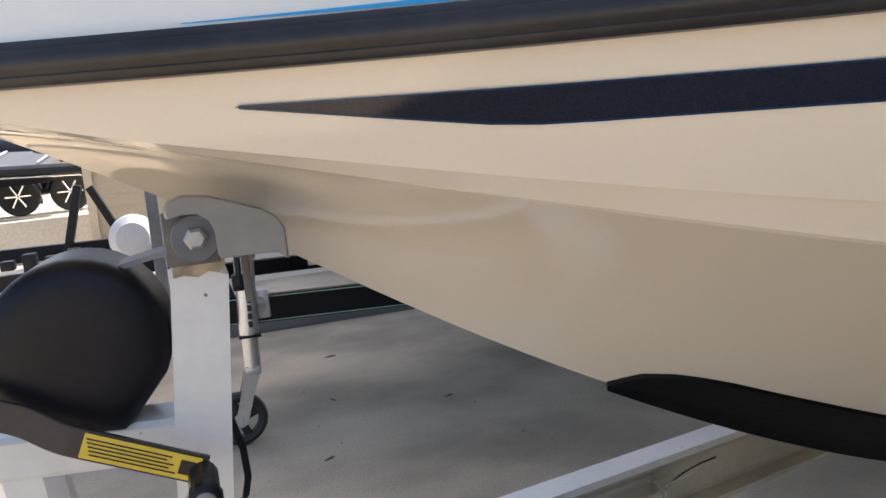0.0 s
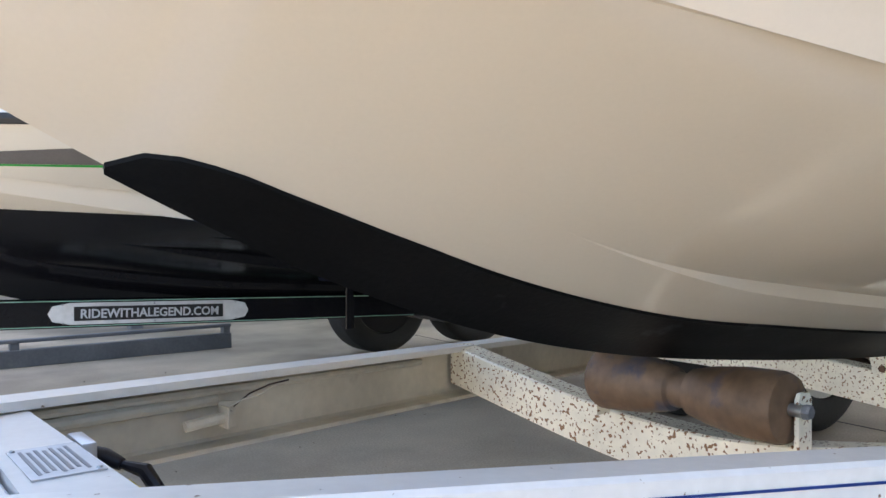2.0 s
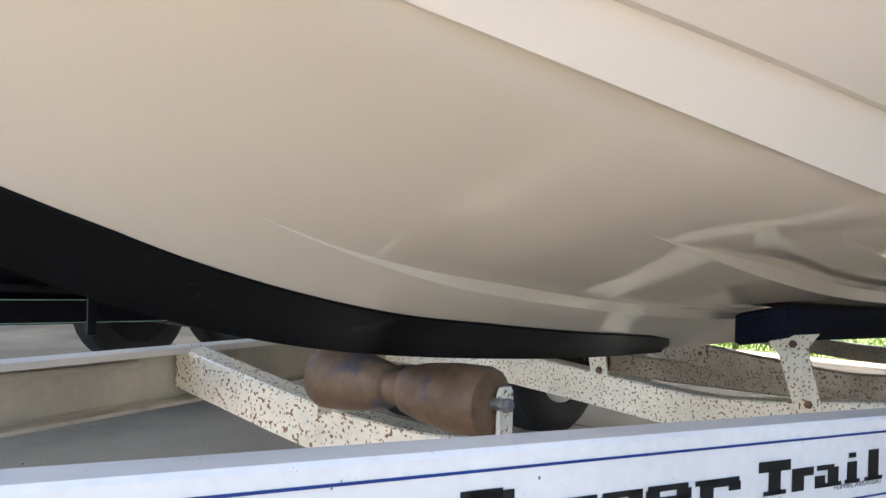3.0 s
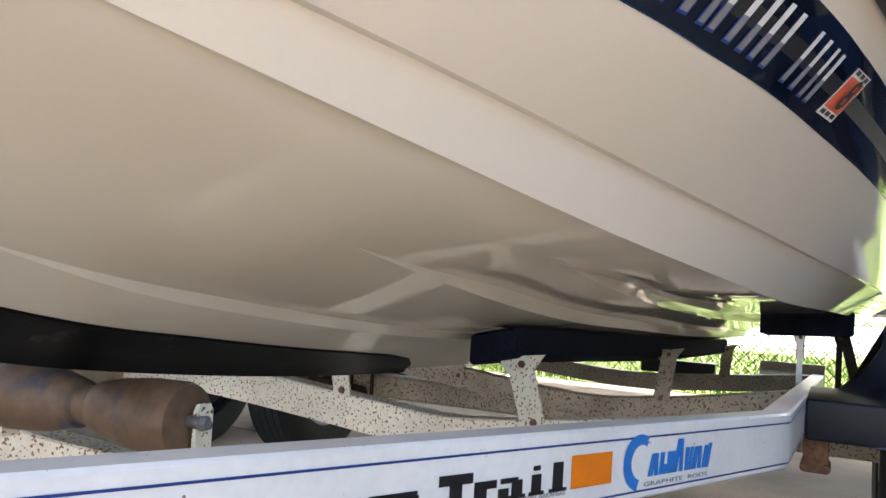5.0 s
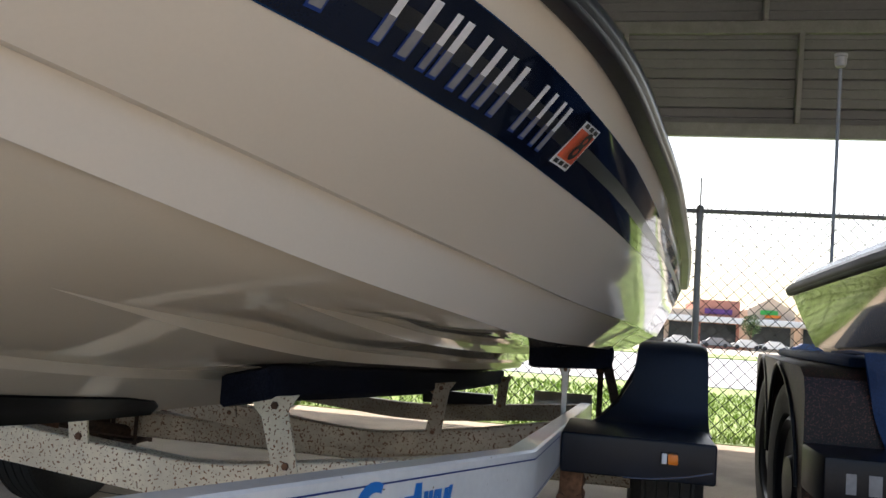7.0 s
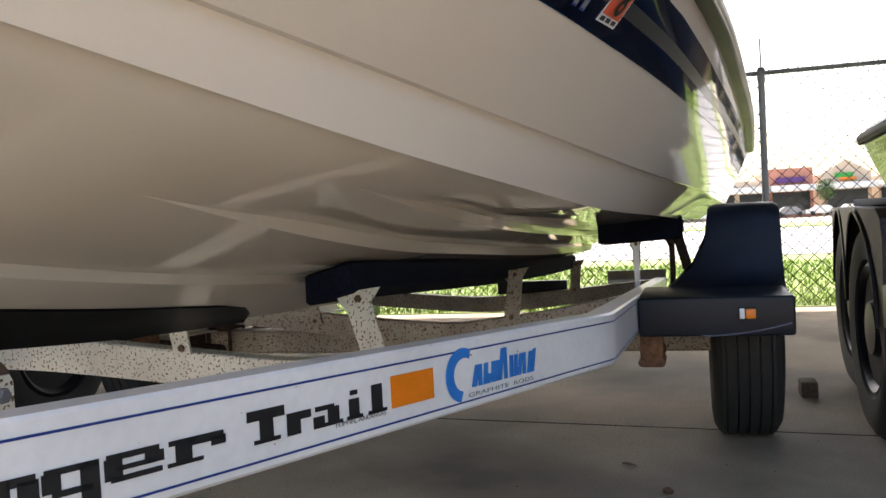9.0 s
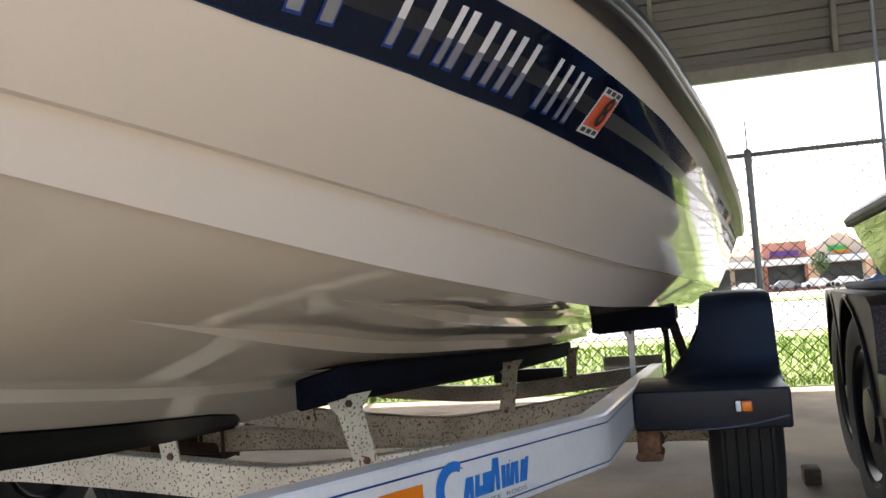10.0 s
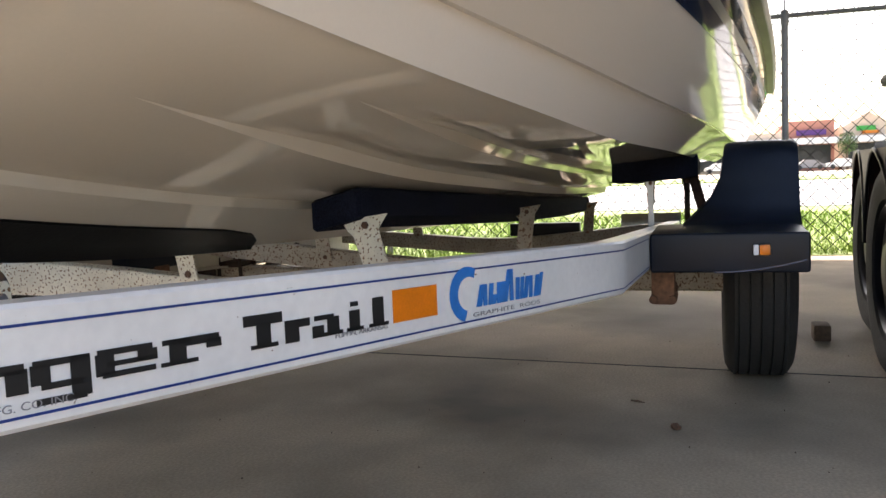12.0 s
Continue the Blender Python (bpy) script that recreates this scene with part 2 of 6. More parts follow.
def tube(bm, pts, r, seg=10, caps=True):
    """A round bar along pts; r is one radius or one for each point."""
    pts = [Vector(p) for p in pts]
    rs = r if isinstance(r, (list, tuple)) else [r] * len(pts)
    rings, side = [], None
    for i, p in enumerate(pts):
        d = (pts[min(i + 1, len(pts) - 1)] - pts[max(i - 1, 0)]).normalized()
        if side is None:
            side = d.orthogonal().normalized()
        side = (side - d * side.dot(d)).normalized()
        up = d.cross(side)
        rings.append([p + rs[i] * (math.cos(2 * math.pi * k / seg) * side + math.sin(2 * math.pi * k / seg) * up) for k in range(seg)])
    return loft(bm, rings, True, caps)


def lathe(bm, profile, centre, axis="Y", seg=40):
    """Turns (radius, along) about an axis through centre; open profiles are closed on themselves."""
    c = Vector(centre)
    rings = []
    for r, h in profile:
        ring = []
        for k in range(seg):
            a = 2 * math.pi * k / seg
            u, v = r * math.cos(a), r * math.sin(a)
            ring.append(c + Vector({"X": (h, u, v), "Y": (u, h, v), "Z": (u, v, h)}[axis]))
        rings.append(ring)
    return loft(bm, rings, True, True)


def prism(bm, poly, depth, place):
    """A flat polygon (u, v) given thickness; place maps (u, v, w) to the world."""
    return loft(bm, [[place(u, v, 0.0) for u, v in poly], [place(u, v, depth) for u, v in poly]])


def bar(bm, p0, p1, w, h, bevel=0.004, up=(0, 0, 1)):
    """A rectangular bar from p0 to p1 (centres of its ends)."""
    p0, p1 = Vector(p0), Vector(p1)
    d = (p1 - p0).normalized()
    s = d.cross(Vector(up)).normalized()
    u = s.cross(d)
    k = min(bevel, w * 0.3, h * 0.3)
    prof = [(-w / 2 + k, -h / 2), (w / 2 - k, -h / 2), (w / 2, -h / 2 + k), (w / 2, h / 2 - k), (w / 2 - k, h / 2), (-w / 2 + k, h / 2), (-w / 2, h / 2 - k), (-w / 2, -h / 2 + k)]
    return loft(bm, [[p + s * a + u * b for a, b in prof] for p in (p0, p1)])


def words(name, text, size, place, material, parent, depth=0.0008, width=None, shear=0.0, bold=0.0):
    """Built-in lettering, laid by the matrix place, its width forced where given."""
    cu = bpy.data.curves.new(name, "FONT")
    cu.body, cu.size, cu.extrude, cu.align_x, cu.align_y, cu.shear = text, size, depth, "LEFT", "BOTTOM_BASELINE", shear
    cu.resolution_u, cu.offset = 3, bold
    tmp = new(name + "_curve", cu)
    me = bpy.data.meshes.new_from_object(tmp.evaluated_get(bpy.context.evaluated_depsgraph_get()))
    bpy.data.objects.remove(tmp)
    bm = bmesh.new()
    bm.from_mesh(me)
    if width:
        xs = [v.co.x for v in bm.verts]
        k = width / max(1e-6, max(xs) - min(xs))
        for v in bm.verts:
            v.co.x = (v.co.x - min(xs)) * k
    bmesh.ops.transform(bm, matrix=place, verts=bm.verts)
    return part(name, bm, material, parent, smooth=False)


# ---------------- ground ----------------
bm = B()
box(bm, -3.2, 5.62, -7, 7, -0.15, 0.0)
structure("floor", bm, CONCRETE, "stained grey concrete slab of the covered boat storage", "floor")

bm = B()
bar(bm, (2.845, 7, 0.0008), (1.585, -7, 0.0008), 0.006, 0.003, 0.001)
tagged(part("joint", bm, DARKJOINT), "dark expansion joint across the concrete slab", "joint", kind="structure")

# ---------------- hull lines (port side; y is negative) ----------------
def smoothstep(a, b, x):
    t = min(1, max(0, (x - a) / (b - a)))
    return t * t * (3 - 2 * t)


def spline(xs, ys):
    """A natural cubic through the stations xs."""
    xs, ys = np.array(xs), np.array(ys)
    h = np.diff(xs)
    n = len(xs)
    a, r = np.eye(n), np.zeros(n)
    for i in range(1, n - 1):
        a[i, i - 1 : i + 2] = h[i - 1], 2 * (h[i - 1] + h[i]), h[i]
        r[i] = 6 * ((ys[i + 1] - ys[i]) / h[i] - (ys[i] - ys[i - 1]) / h[i - 1])
    m = np.linalg.solve(a, r).tolist()
    xs, ys, h = xs.tolist(), ys.tolist(), h.tolist()

    def value(x):
        if x < xs[0]:
            return ys[0] + (x - xs[0]) * ((ys[1] - ys[0]) / h[0] - h[0] * m[1] / 6)
        i = max(k for k in range(n - 1) if k == 0 or xs[k] <= x)
        u, w = (xs[i + 1] - x) / h[i], (x - xs[i]) / h[i]
        return u * ys[i] + w * ys[i + 1] + ((u**3 - u) * m[i] + (w**3 - w) * m[i + 1]) * h[i] ** 2 / 6

    return value


# offsets of the hull's lines at eleven stations from the bow to the stern
LINES = (-1.25, -0.9, -0.5, -0.1, 0.3, 0.7, 1.1, 1.6, 2.2, 2.9, 3.6)
CHINE_Y = spline(LINES, (-0.071, -0.170, -0.328, -0.465, -0.572, -0.655, -0.726, -0.804, -0.870, -0.919, -0.978))
CHINE_Z = spline(LINES, (1.119, 1.030, 0.938, 0.865, 0.806, 0.765, 0.730, 0.710, 0.690, 0.677, 0.664))
KNUCKLE_Y = spline(LINES, (-0.085, -0.195, -0.365, -0.513, -0.620, -0.716, -0.802, -0.888, -0.961, -1.026, -1.109))
KNUCKLE_Z = spline(LINES, (1.116, 1.042, 0.973, 0.922, 0.881, 0.846, 0.815, 0.792, 0.772, 0.748, 0.726))
SHEER_Y = spline(LINES, (-0.094, -0.246, -0.475, -0.716, -0.864, -0.932, -0.987, -1.040, -1.098, -1.149, -1.194))
SHEER_Z = spline(LINES, (1.137, 1.124, 1.115, 1.113, 1.109, 1.098, 1.083, 1.061, 1.031, 0.993, 0.953))
KEEL_Z = spline((-1.25, -1.1, -0.9, -0.7, -0.5, -0.3, -0.1, 0.15, 0.45, 1.0, 2.2, 3.6), (1.121, 1.043, 0.92, 0.81, 0.721, 0.658, 0.618, 0.587, 0.56, 0.53, 0.484, 0.431))


def taper(x):
    """Draws the lines together at the stem."""
    return math.sqrt(min(1, max(0.0, (x + 1.44) / 0.22)))


def keel_z(x):
    return min(KEEL_Z(x), SHEER_Z(x) - 0.014)


def chine(x):
    return CHINE_Y(x) * taper(x), min(max(CHINE_Z(x), keel_z(x) + 0.002), SHEER_Z(x) - 0.010)


def sheer(x):
    return SHEER_Y(x) * taper(x), SHEER_Z(x)


def knuckle(x):
    return KNUCKLE_Y(x) * taper(x), min(max(KNUCKLE_Z(x), chine(x)[1] + 0.002), SHEER_Z(x) - 0.006)


X0, X1, NX = -1.44, 3.25, 150


def stations():
    return [X0 + (X1 - X0) * (i / NX) for i in range(NX + 1)]


def side_y(x, z):
    """The topside's y at height z, between the knuckle and the sheer."""
    yb, zb = knuckle(x)
    yr, zr = sheer(x)
    f = min(1, max(0, (z - zb) / max(1e-4, zr - zb)))
    return yb + (yr - yb) * (f + 0.18 * f * (1 - f))


def bottom_y(x, f):
    """A point of the bottom: f runs from the keel to the chine."""
    ya, za = chine(x)
    zk = keel_z(x)
    hollow = 0.02 + 0.046 * smoothstep(-0.6, 0.5, x) - 0.089 * smoothstep(0.9, 3.0, x)
    hollow = min(hollow, 0.3 * max(0.0, za - zk))
    return ya * f, zk + (za - zk) * f + hollow * 4 * f * (1 - f) * (1.25 - 0.5 * f)


STATIONS = (-0.5, -0.1, 0.2, 0.5, 0.9, 1.4, 2.2, 3.25)
PAD_Z = spline(STATIONS, (0.796, 0.705, 0.664, 0.634, 0.606, 0.573, 0.521, 0.471))
STRAKE_Y = spline(STATIONS, (0.334, 0.335, 0.336, 0.339, 0.346, 0.359, 0.392, 0.462))
STRAKE_Z = spline(STATIONS, (0.857, 0.791, 0.745, 0.704, 0.663, 0.632, 0.587, 0.553))
OUTER_Y = spline(STATIONS, (0.474, 0.474, 0.474, 0.474, 0.476, 0.482, 0.505, 0.560))
OUTER_Z = spline(STATIONS, (0.888, 0.831, 0.790, 0.756, 0.718, 0.686, 0.651, 0.622))


def bottom_profile(x):
    """Keel to chine: the pad, then two running strakes, each a flat panel down to a sharp edge and a short outboard face."""
    ya, za = chine(x)
    wide, zk = max(abs(ya), 1e-4), keel_z(x)
    fair = 1 - smoothstep(-0.6, 0.0, x)
    dp, d1, d2 = 0.017 * smoothstep(-0.42, 0.1, x), 0.024 * smoothstep(0.0, 0.6, x), 0.021 * smoothstep(0.28, 0.9, x)
    y0, y1, y2 = min(0.135, 0.36 * wide), min(STRAKE_Y(x), 0.68 * wide), min(OUTER_Y(x), 0.86 * wide)

    z0, z1 = PAD_Z(x), STRAKE_Z(x)
    level = z1 + d1 + (za - z1 - d1) * (y2 - y1) / max(1e-4, wide - y1)
    z2 = level + (OUTER_Z(x) - level) * smoothstep(0.0, 0.4, x)
    c = 0.0035 * smoothstep(-1.06, -0.75, x)
    runs = [((0.0, zk), (y0, z0), 0.0), ((y0 + 0.3 * dp, z0 + dp), (y1, z1), 0.002 * (1 - fair)), ((y1 + 0.35 * d1, z1 + d1), (y2, z2), 0.001), ((y2 + 0.35 * d2, z2 + d2), (wide - 1.5 * c, za + 2.8 * c), 0.002)]
    pts = []
    for k, ((a, u), (b, v), sag) in enumerate(runs):
        if k == 1:
            pa, pu = pts[-1]
            pts += [(pa + (a - pa) * 0.15, pu + (u - pu) * 0.05), (pa + (a - pa) * 0.8, pu + (u - pu) * 0.85)]
        for i in range(6):
            f = i / 5
            y, z = a + (b - a) * f, u + (v - u) * f - 4 * sag * f * (1 - f)
            pts.append((y, z))
    pts = [(y, z + (bottom_y(x, y / wide)[1] - z) * fair) for y, z in pts]
    pts += [(wide - 0.6 * c, za + 2.8 * c), (wide, za)]
    return [(-y, z) for y, z in pts]


def bottom_z(x, y):
    """Height of the bottom at y metres from the keel."""
    pts = bottom_profile(x)
    for (a, u), (b, v) in zip(pts, pts[1:]):
        if -b >= y:
            return u + (v - u) * (y + a) / max(1e-6, a - b)
    return pts[-1][1]


def half_section(x, which="all"):
    """Keel to sheer, port."""
    pts = bottom_profile(x)
    if which == "bottom":
        return pts
    ya, za = chine(x)
    yb, zb = knuckle(x)
    lip = 0.006 * smoothstep(-1.08, -0.8, x) + 0.007 * smoothstep(-0.9, -0.2, x)
    yl, zl = yb + lip, zb + 0.08 * lip
    top = [(ya + (yl - ya) * k - 0.10 * lip * k * (1 - k), za + (zl - za) * k) for k in (0.05, 0.3, 0.6, 0.85, 1.0)]
    top += [(yb, zb)]
    yr, zr = sheer(x)
    for k in range(1, 13):
        z = zb + (zr - zb) * k / 12
        top.append((side_y(x, z), z))
    return [pts[-1]] + top if which == "side" else pts + top


def hull_mesh(which="all", sides=(1, -1)):
    bm = B()
    if which == "all":
        rings = []
        for x in stations():
            h = half_section(x)
            rings.append([Vector((x, -y, z)) for y, z in reversed(h)][:-1] + [Vector((x, y, z)) for y, z in h])
        loft(bm, rings, False, False)
    else:
        for s in sides:
            loft(bm, [[Vector((x, s * y, z)) for y, z in half_section(x, which)] for x in stations()], False, False)
    if which != "bottom":
        ring = [(y, z) for y, z in half_section(X1)]
        vs = [bm.verts.new((X1 + 0.001, y, z)) for y, z in ring] + [bm.verts.new((X1 + 0.001, -y, z)) for y, z in reversed(ring[1:])]
        bm.faces.new(vs)
    bmesh.ops.remove_doubles(bm, verts=bm.verts, dist=0.0008)
    bmesh.ops.recalc_face_normals(bm, faces=bm.faces)
    return bm


def moved(bm, d):
    bmesh.ops.translate(bm, verts=bm.verts, vec=d)
    return bm


def rail_mesh():
    bm = B()
    rings = []
    for x in stations()[1:]:
        y, z = sheer(x)
        k = 0.0112 + 0.0085 * smoothstep(-0.9, 0.6, x)
        c = [(y - u * k, z + v * k) for u, v in ((0.1, -1.0), (0.75, -0.95), (0.95, -0.78), (1.04, -0.48), (0.99, -0.40), (1.03, -0.32), (1.2, -0.10), (1.28, 0.18), (1.22, 0.62), (1.0, 0.95), (0.86, 0.98), (0.80, 1.16), (0.5, 1.48), (-0.1, 1.55), (-0.5, 1.4), (-0.5, -0.9))]
        rings.append([Vector((x, a, b)) for a, b in c])
    loft(bm, rings)
    m = bm.copy()
    for v in m.verts:
        v.co.y = -v.co.y
    bmesh.ops.reverse_faces(m, faces=m.faces)
    me = bpy.data.meshes.new("tmp")
    m.to_mesh(me)
    bm.from_mesh(me)
    bpy.data.meshes.remove(me)
    m.free()
    return bm


def deck_y(y, h):
    """The cap's y, h metres over the sheer."""
    return y + 0.002 + (0.006 - 0.005 * y) * (h - 0.004) / 0.046


def deck_mesh():
    bm = B()
    rings = []
    for x in stations()[1:]:
        y, z = sheer(x)
        c = [(y + 0.002, z + 0.004), (y * 0.995 + 0.008, z + 0.05), (y * 0.97 + 0.02, z + 0.085), (y * 0.9 + 0.03, z + 0.10), (y * 0.5, z + 0.115), (0, z + 0.12)]
        rings.append([Vector((x, a, b)) for a, b in c] + [Vector((x, -a, b)) for a, b in reversed(c[:-1])])
    return loft(bm, rings, False)


def side_band(lo, hi, x0, x1, n, off, m=6):
    """A strip on the topside between two heights, off metres proud of it."""
    bm = B()
    rings = []
    for i in range(n + 1):
        x = x0 + (x1 - x0) * i / n
        a, b = lo(x), hi(x)
        rings.append([Vector((x, side_y(x, a + (b - a) * k / m) - off, a + (b - a) * k / m)) for k in range(m + 1)])
    loft(bm, rings, False, False)
    return bm


def lines_at(x, pts):
    for (a, u), (b, v) in zip(pts, pts[1:]):
        if x <= b:
            t = max(0, (x - a) / (b - a))
            return u + (v - u) * t
    return pts[-1][1]


def stripe_low(x):
    return lines_at(x, ((-1.047, 1.0985), (-1.019, 1.0936), (-0.955, 1.0820), (-0.891, 1.0709), (-0.862, 1.0690), (-0.708, 1.0629), (-0.45, 1.037), (-0.209, 1.0125), (-0.104, 1.0036), (-0.02, 1.0), (0.054, 0.9968), (0.159, 0.9912), (0.306, 0.9860), (0.55, 0.9745), (0.83, 0.9635), (1.24, 0.944), (3.2, 0.90)))


def stripe_high(x):
    return lines_at(x, ((-1.047, 1.099), (-0.987, 1.0961), (-0.866, 1.0905), (-0.716, 1.0846), (-0.3, 1.075), (0.05, 1.0695), (0.24, 1.0637), (0.43, 1.0575), (0.6, 1.0545), (0.8, 1.05), (1.03, 1.037), (1.3, 1.022), (3.2, 0.955)))


def side_patch(poly, off, bend=6):
    """A flat marking on the topside from corners (x, z)."""
    bm = B()
    (a, b, c, d) = poly
    grid = []
    for i in range(bend + 1):
        s = i / bend
        row = []
        for j in range(5):
            t = j / 4
            x = (a[0] * (1 - s) + b[0] * s) * (1 - t) + (d[0] * (1 - s) + c[0] * s) * t
            z = (a[1] * (1 - s) + b[1] * s) * (1 - t) + (d[1] * (1 - s) + c[1] * s) * t
            row.append(Vector((x, side_y(x, z) - off, z)))
        grid.append(row)
    return loft(bm, grid, False, False)


boat = thing("bass_boat", (0, 0, 0), "beige fibreglass bass boat with a navy stripe resting on its trailer", "boat")
# the bottom's darker tone is underside shade held in its colour
part("hull_bottom", hull_mesh("bottom"), GEL, boat, "glossy beige gelcoat bottom with running strakes, coloured darker for the shade below", angle=0.3)
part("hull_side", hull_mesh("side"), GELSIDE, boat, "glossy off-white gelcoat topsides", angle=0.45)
part("rub_rail", rail_mesh(), RAIL, boat, "black rubber rub rail")
part("deck", deck_mesh(), GELTOP, boat, "white gelcoat deck cap")
bm = B()
rings = []
for i in range(0, 61):
    x = -0.735 + (0.86 + 0.735) * i / 60
    f = i / 60
    wide = lines_at(x, ((-0.735, 0.001), (-0.728, 0.008), (-0.715, 0.018), (-0.69, 0.030), (-0.64, 0.043), (-0.54, 0.054), (-0.45, 0.061), (-0.3, 0.066), (-0.1, 0.072), (0.1, 0.078), (0.5, 0.074), (0.66, 0.068), (0.78, 0.05), (0.84, 0.025), (0.86, 0.002)))
    zk = keel_z(x)
    def on(s):
        return -s * wide, bottom_z(x, s * wide)
    pr = []
    for s in (1.0, 0.75, 0.4, 0.12):
        y, z = on(s)
        pr.append((y - 0.0012, z - 0.0035))
    pr.append((0, zk - 0.008))
    left = [Vector((x, y, z)) for y, z in pr]
    rings.append([Vector((x, on(1.0)[0], on(1.0)[1] + 0.004))] + left + [Vector((x, -v.y, v.z)) for v in reversed(left[:-1])] + [Vector((x, -on(1.0)[0], on(1.0)[1] + 0.004))])
loft(bm, rings)
part("keel_guard", bm, GUARD, boat, "black stick-on keel guard with frayed edges")

def gunwale_stripe():
    bm = B()
    rings = []
    for i in range(41):
        x = -1.072 + 1.0 * i / 40
        y, z = sheer(x)
        w = 0.0003 + 0.0085 * i / 40
        rings.append([Vector((x, deck_y(y, 0.020 + k) - 0.0015, z + 0.020 + k)) for k in (-w, w)])
    return loft(bm, rings, False, False)


# markings of the bass boat
part("side_stripe", side_band(stripe_low, stripe_high, -1.047, 3.2, 150, 0.0016), NAVY, boat, "navy metalflake side stripe")
part("stripe_edge", side_band(lambda x: stripe_low(x) - 0.0008, lambda x: stripe_low(x) + 0.0004, -1.045, 3.2, 150, 0.0018, 1), DEEPBLUE, boat, "deep blue hairline")
part("stripe_edge", side_band(lambda x: stripe_high(x) - 0.0004, lambda x: stripe_high(x) + 0.0006, -1.045, 3.2, 150, 0.0018, 1), DEEPBLUE, boat, "deep blue hairline")
# lighter strip that paints a soft reflection along the navy stripe
part("flake_band", side_band(lambda x: stripe_low(x) + 0.40 * (stripe_high(x) - stripe_low(x)), lambda x: stripe_low(x) + 0.62 * (stripe_high(x) - stripe_low(x)), -0.22, 3.1, 90, 0.0022, 2), OLIVE, boat, "dark grey glitter band painted as a reflection on the stripe")


def reg_bar(x, w, lean=0.02):
    """A plain bar where a registration character stands: white above, grey below, edged in blue."""
    lo, hi = stripe_low(x) + 0.012, stripe_high(x) - 0.014
    mid = lo + 0.45 * (hi - lo)
    p = lambda a, z: (a + lean * (hi - z) / (hi - lo), z)
    e = 0.0024
    part("registration_bar_edge", side_patch((p(x - e, lo - e), p(x + w + e, lo - e), p(x + w + e, mid), p(x - e, mid)), 0.0027), PINBLUE, boat)
    part("registration_bar", side_patch((p(x, lo), p(x + w, lo), p(x + w, mid), p(x, mid)), 0.0032), GREYINK, boat)
    part("registration_bar", side_patch((p(x, mid), p(x + w, mid), p(x + w, hi), p(x, hi)), 0.0032), WHITEINK, boat)


for x, w in ((-0.175, 0.013), (-0.118, 0.014), (-0.082, 0.014), (-0.002, 0.010), (0.036, 0.013), (0.072, 0.010), (0.092, 0.012), (0.130, 0.012), (0.162, 0.012), (0.192, 0.012), (0.226, 0.012), (0.292, 0.011), (0.326, 0.011), (0.362, 0.010), (0.388, 0.012)):
    reg_bar(x, w)
part("decal", side_patch(((0.470, 0.990), (0.546, 0.989), (0.535, 1.046), (0.462, 1.045)), 0.0036), WHITEINK, boat, "white registration decal with an orange middle")
part("decal_panel", side_patch(((0.473, 0.999), (0.542, 0.998), (0.533, 1.036), (0.467, 1.036)), 0.0042), DECAL, boat)


def text_on_side(name, text, x, z, size, ink, off, stretch=1.0, lean=0.0, bold=0.0):
    """Built-in lettering bent onto the topside."""
    cu = bpy.data.curves.new(name, "FONT")
    cu.body, cu.size, cu.resolution_u, cu.offset = text, size, 4, bold
    tmp = new(name + "_curve", cu)
    me = bpy.data.meshes.new_from_object(tmp.evaluated_get(bpy.context.evaluated_depsgraph_get()))
    bpy.data.objects.remove(tmp)
    bm = B()
    bm.from_mesh(me)
    for v in bm.verts:
        a, b = x + v.co.x * stretch - v.co.y * lean, z + v.co.y
        v.co = Vector((a, side_y(a, b) - off, b))
    return part(name, bm, ink, boat, smooth=False)


text_on_side("decal_number", "8", 0.492, 1.0005, 0.050, BLACKINK, 0.0095, 1.15, 0.10, 0.0008)
for r, (za, zb) in enumerate(((0.9915, 0.9965), (1.0385, 1.0435))):
    for k in range(3):
        x = 0.477 - 0.008 * r + k * 0.022
        part("decal_bar", side_patch(((x, za), (x + 0.016, za), (x + 0.015, zb), (x - 0.001, zb)), 0.0048), BLACKINK, boat)
part("gunwale_stripe", gunwale_stripe(), SKYBLUE, boat, "tapering light blue pinstripe on the deck cap")

# ---------------- trailer of the bass boat ----------------
trailer = thing("boat_trailer", (0, 0, 0), "white steel boat trailer with rust-spotted cross members under the bass boat", "trailer")


def near_beam(x):
    return (-0.493 - 0.32 * x, 0.577 - 0.05 * x) if x < 0.86 else (-0.768 - 0.01 * (x - 0.86), 0.577 - 0.05 * x)


def far_beam(x):
    return (0.514 + 0.32 * x, 0.553 - 0.05 * x) if x < 0.86 else (0.789 + 0.01 * (x - 0.86), 0.553 - 0.05 * x)


def beam(name, line, side, material, label):
    bm = B()
    rings = []
    for x in (-1.55, -1.0, -0.3, 0.3, 0.78, 0.86, 0.94, 1.5, 2.4, 3.3):
        y, z = line(x)
        w, h, k = 0.05 * side, 0.098, 0.004
        c = [(0, -k), (k * side, 0), (w - k * side, 0), (w, -k), (w, -h + k), (w - k * side, -h), (k * side, -h), (0, -h + k)]
        rings.append([Vector((x, y + a, z + b)) for a, b in c])
    loft(bm, rings)
    return part(name, bm, material, trailer, label, angle=0.4)


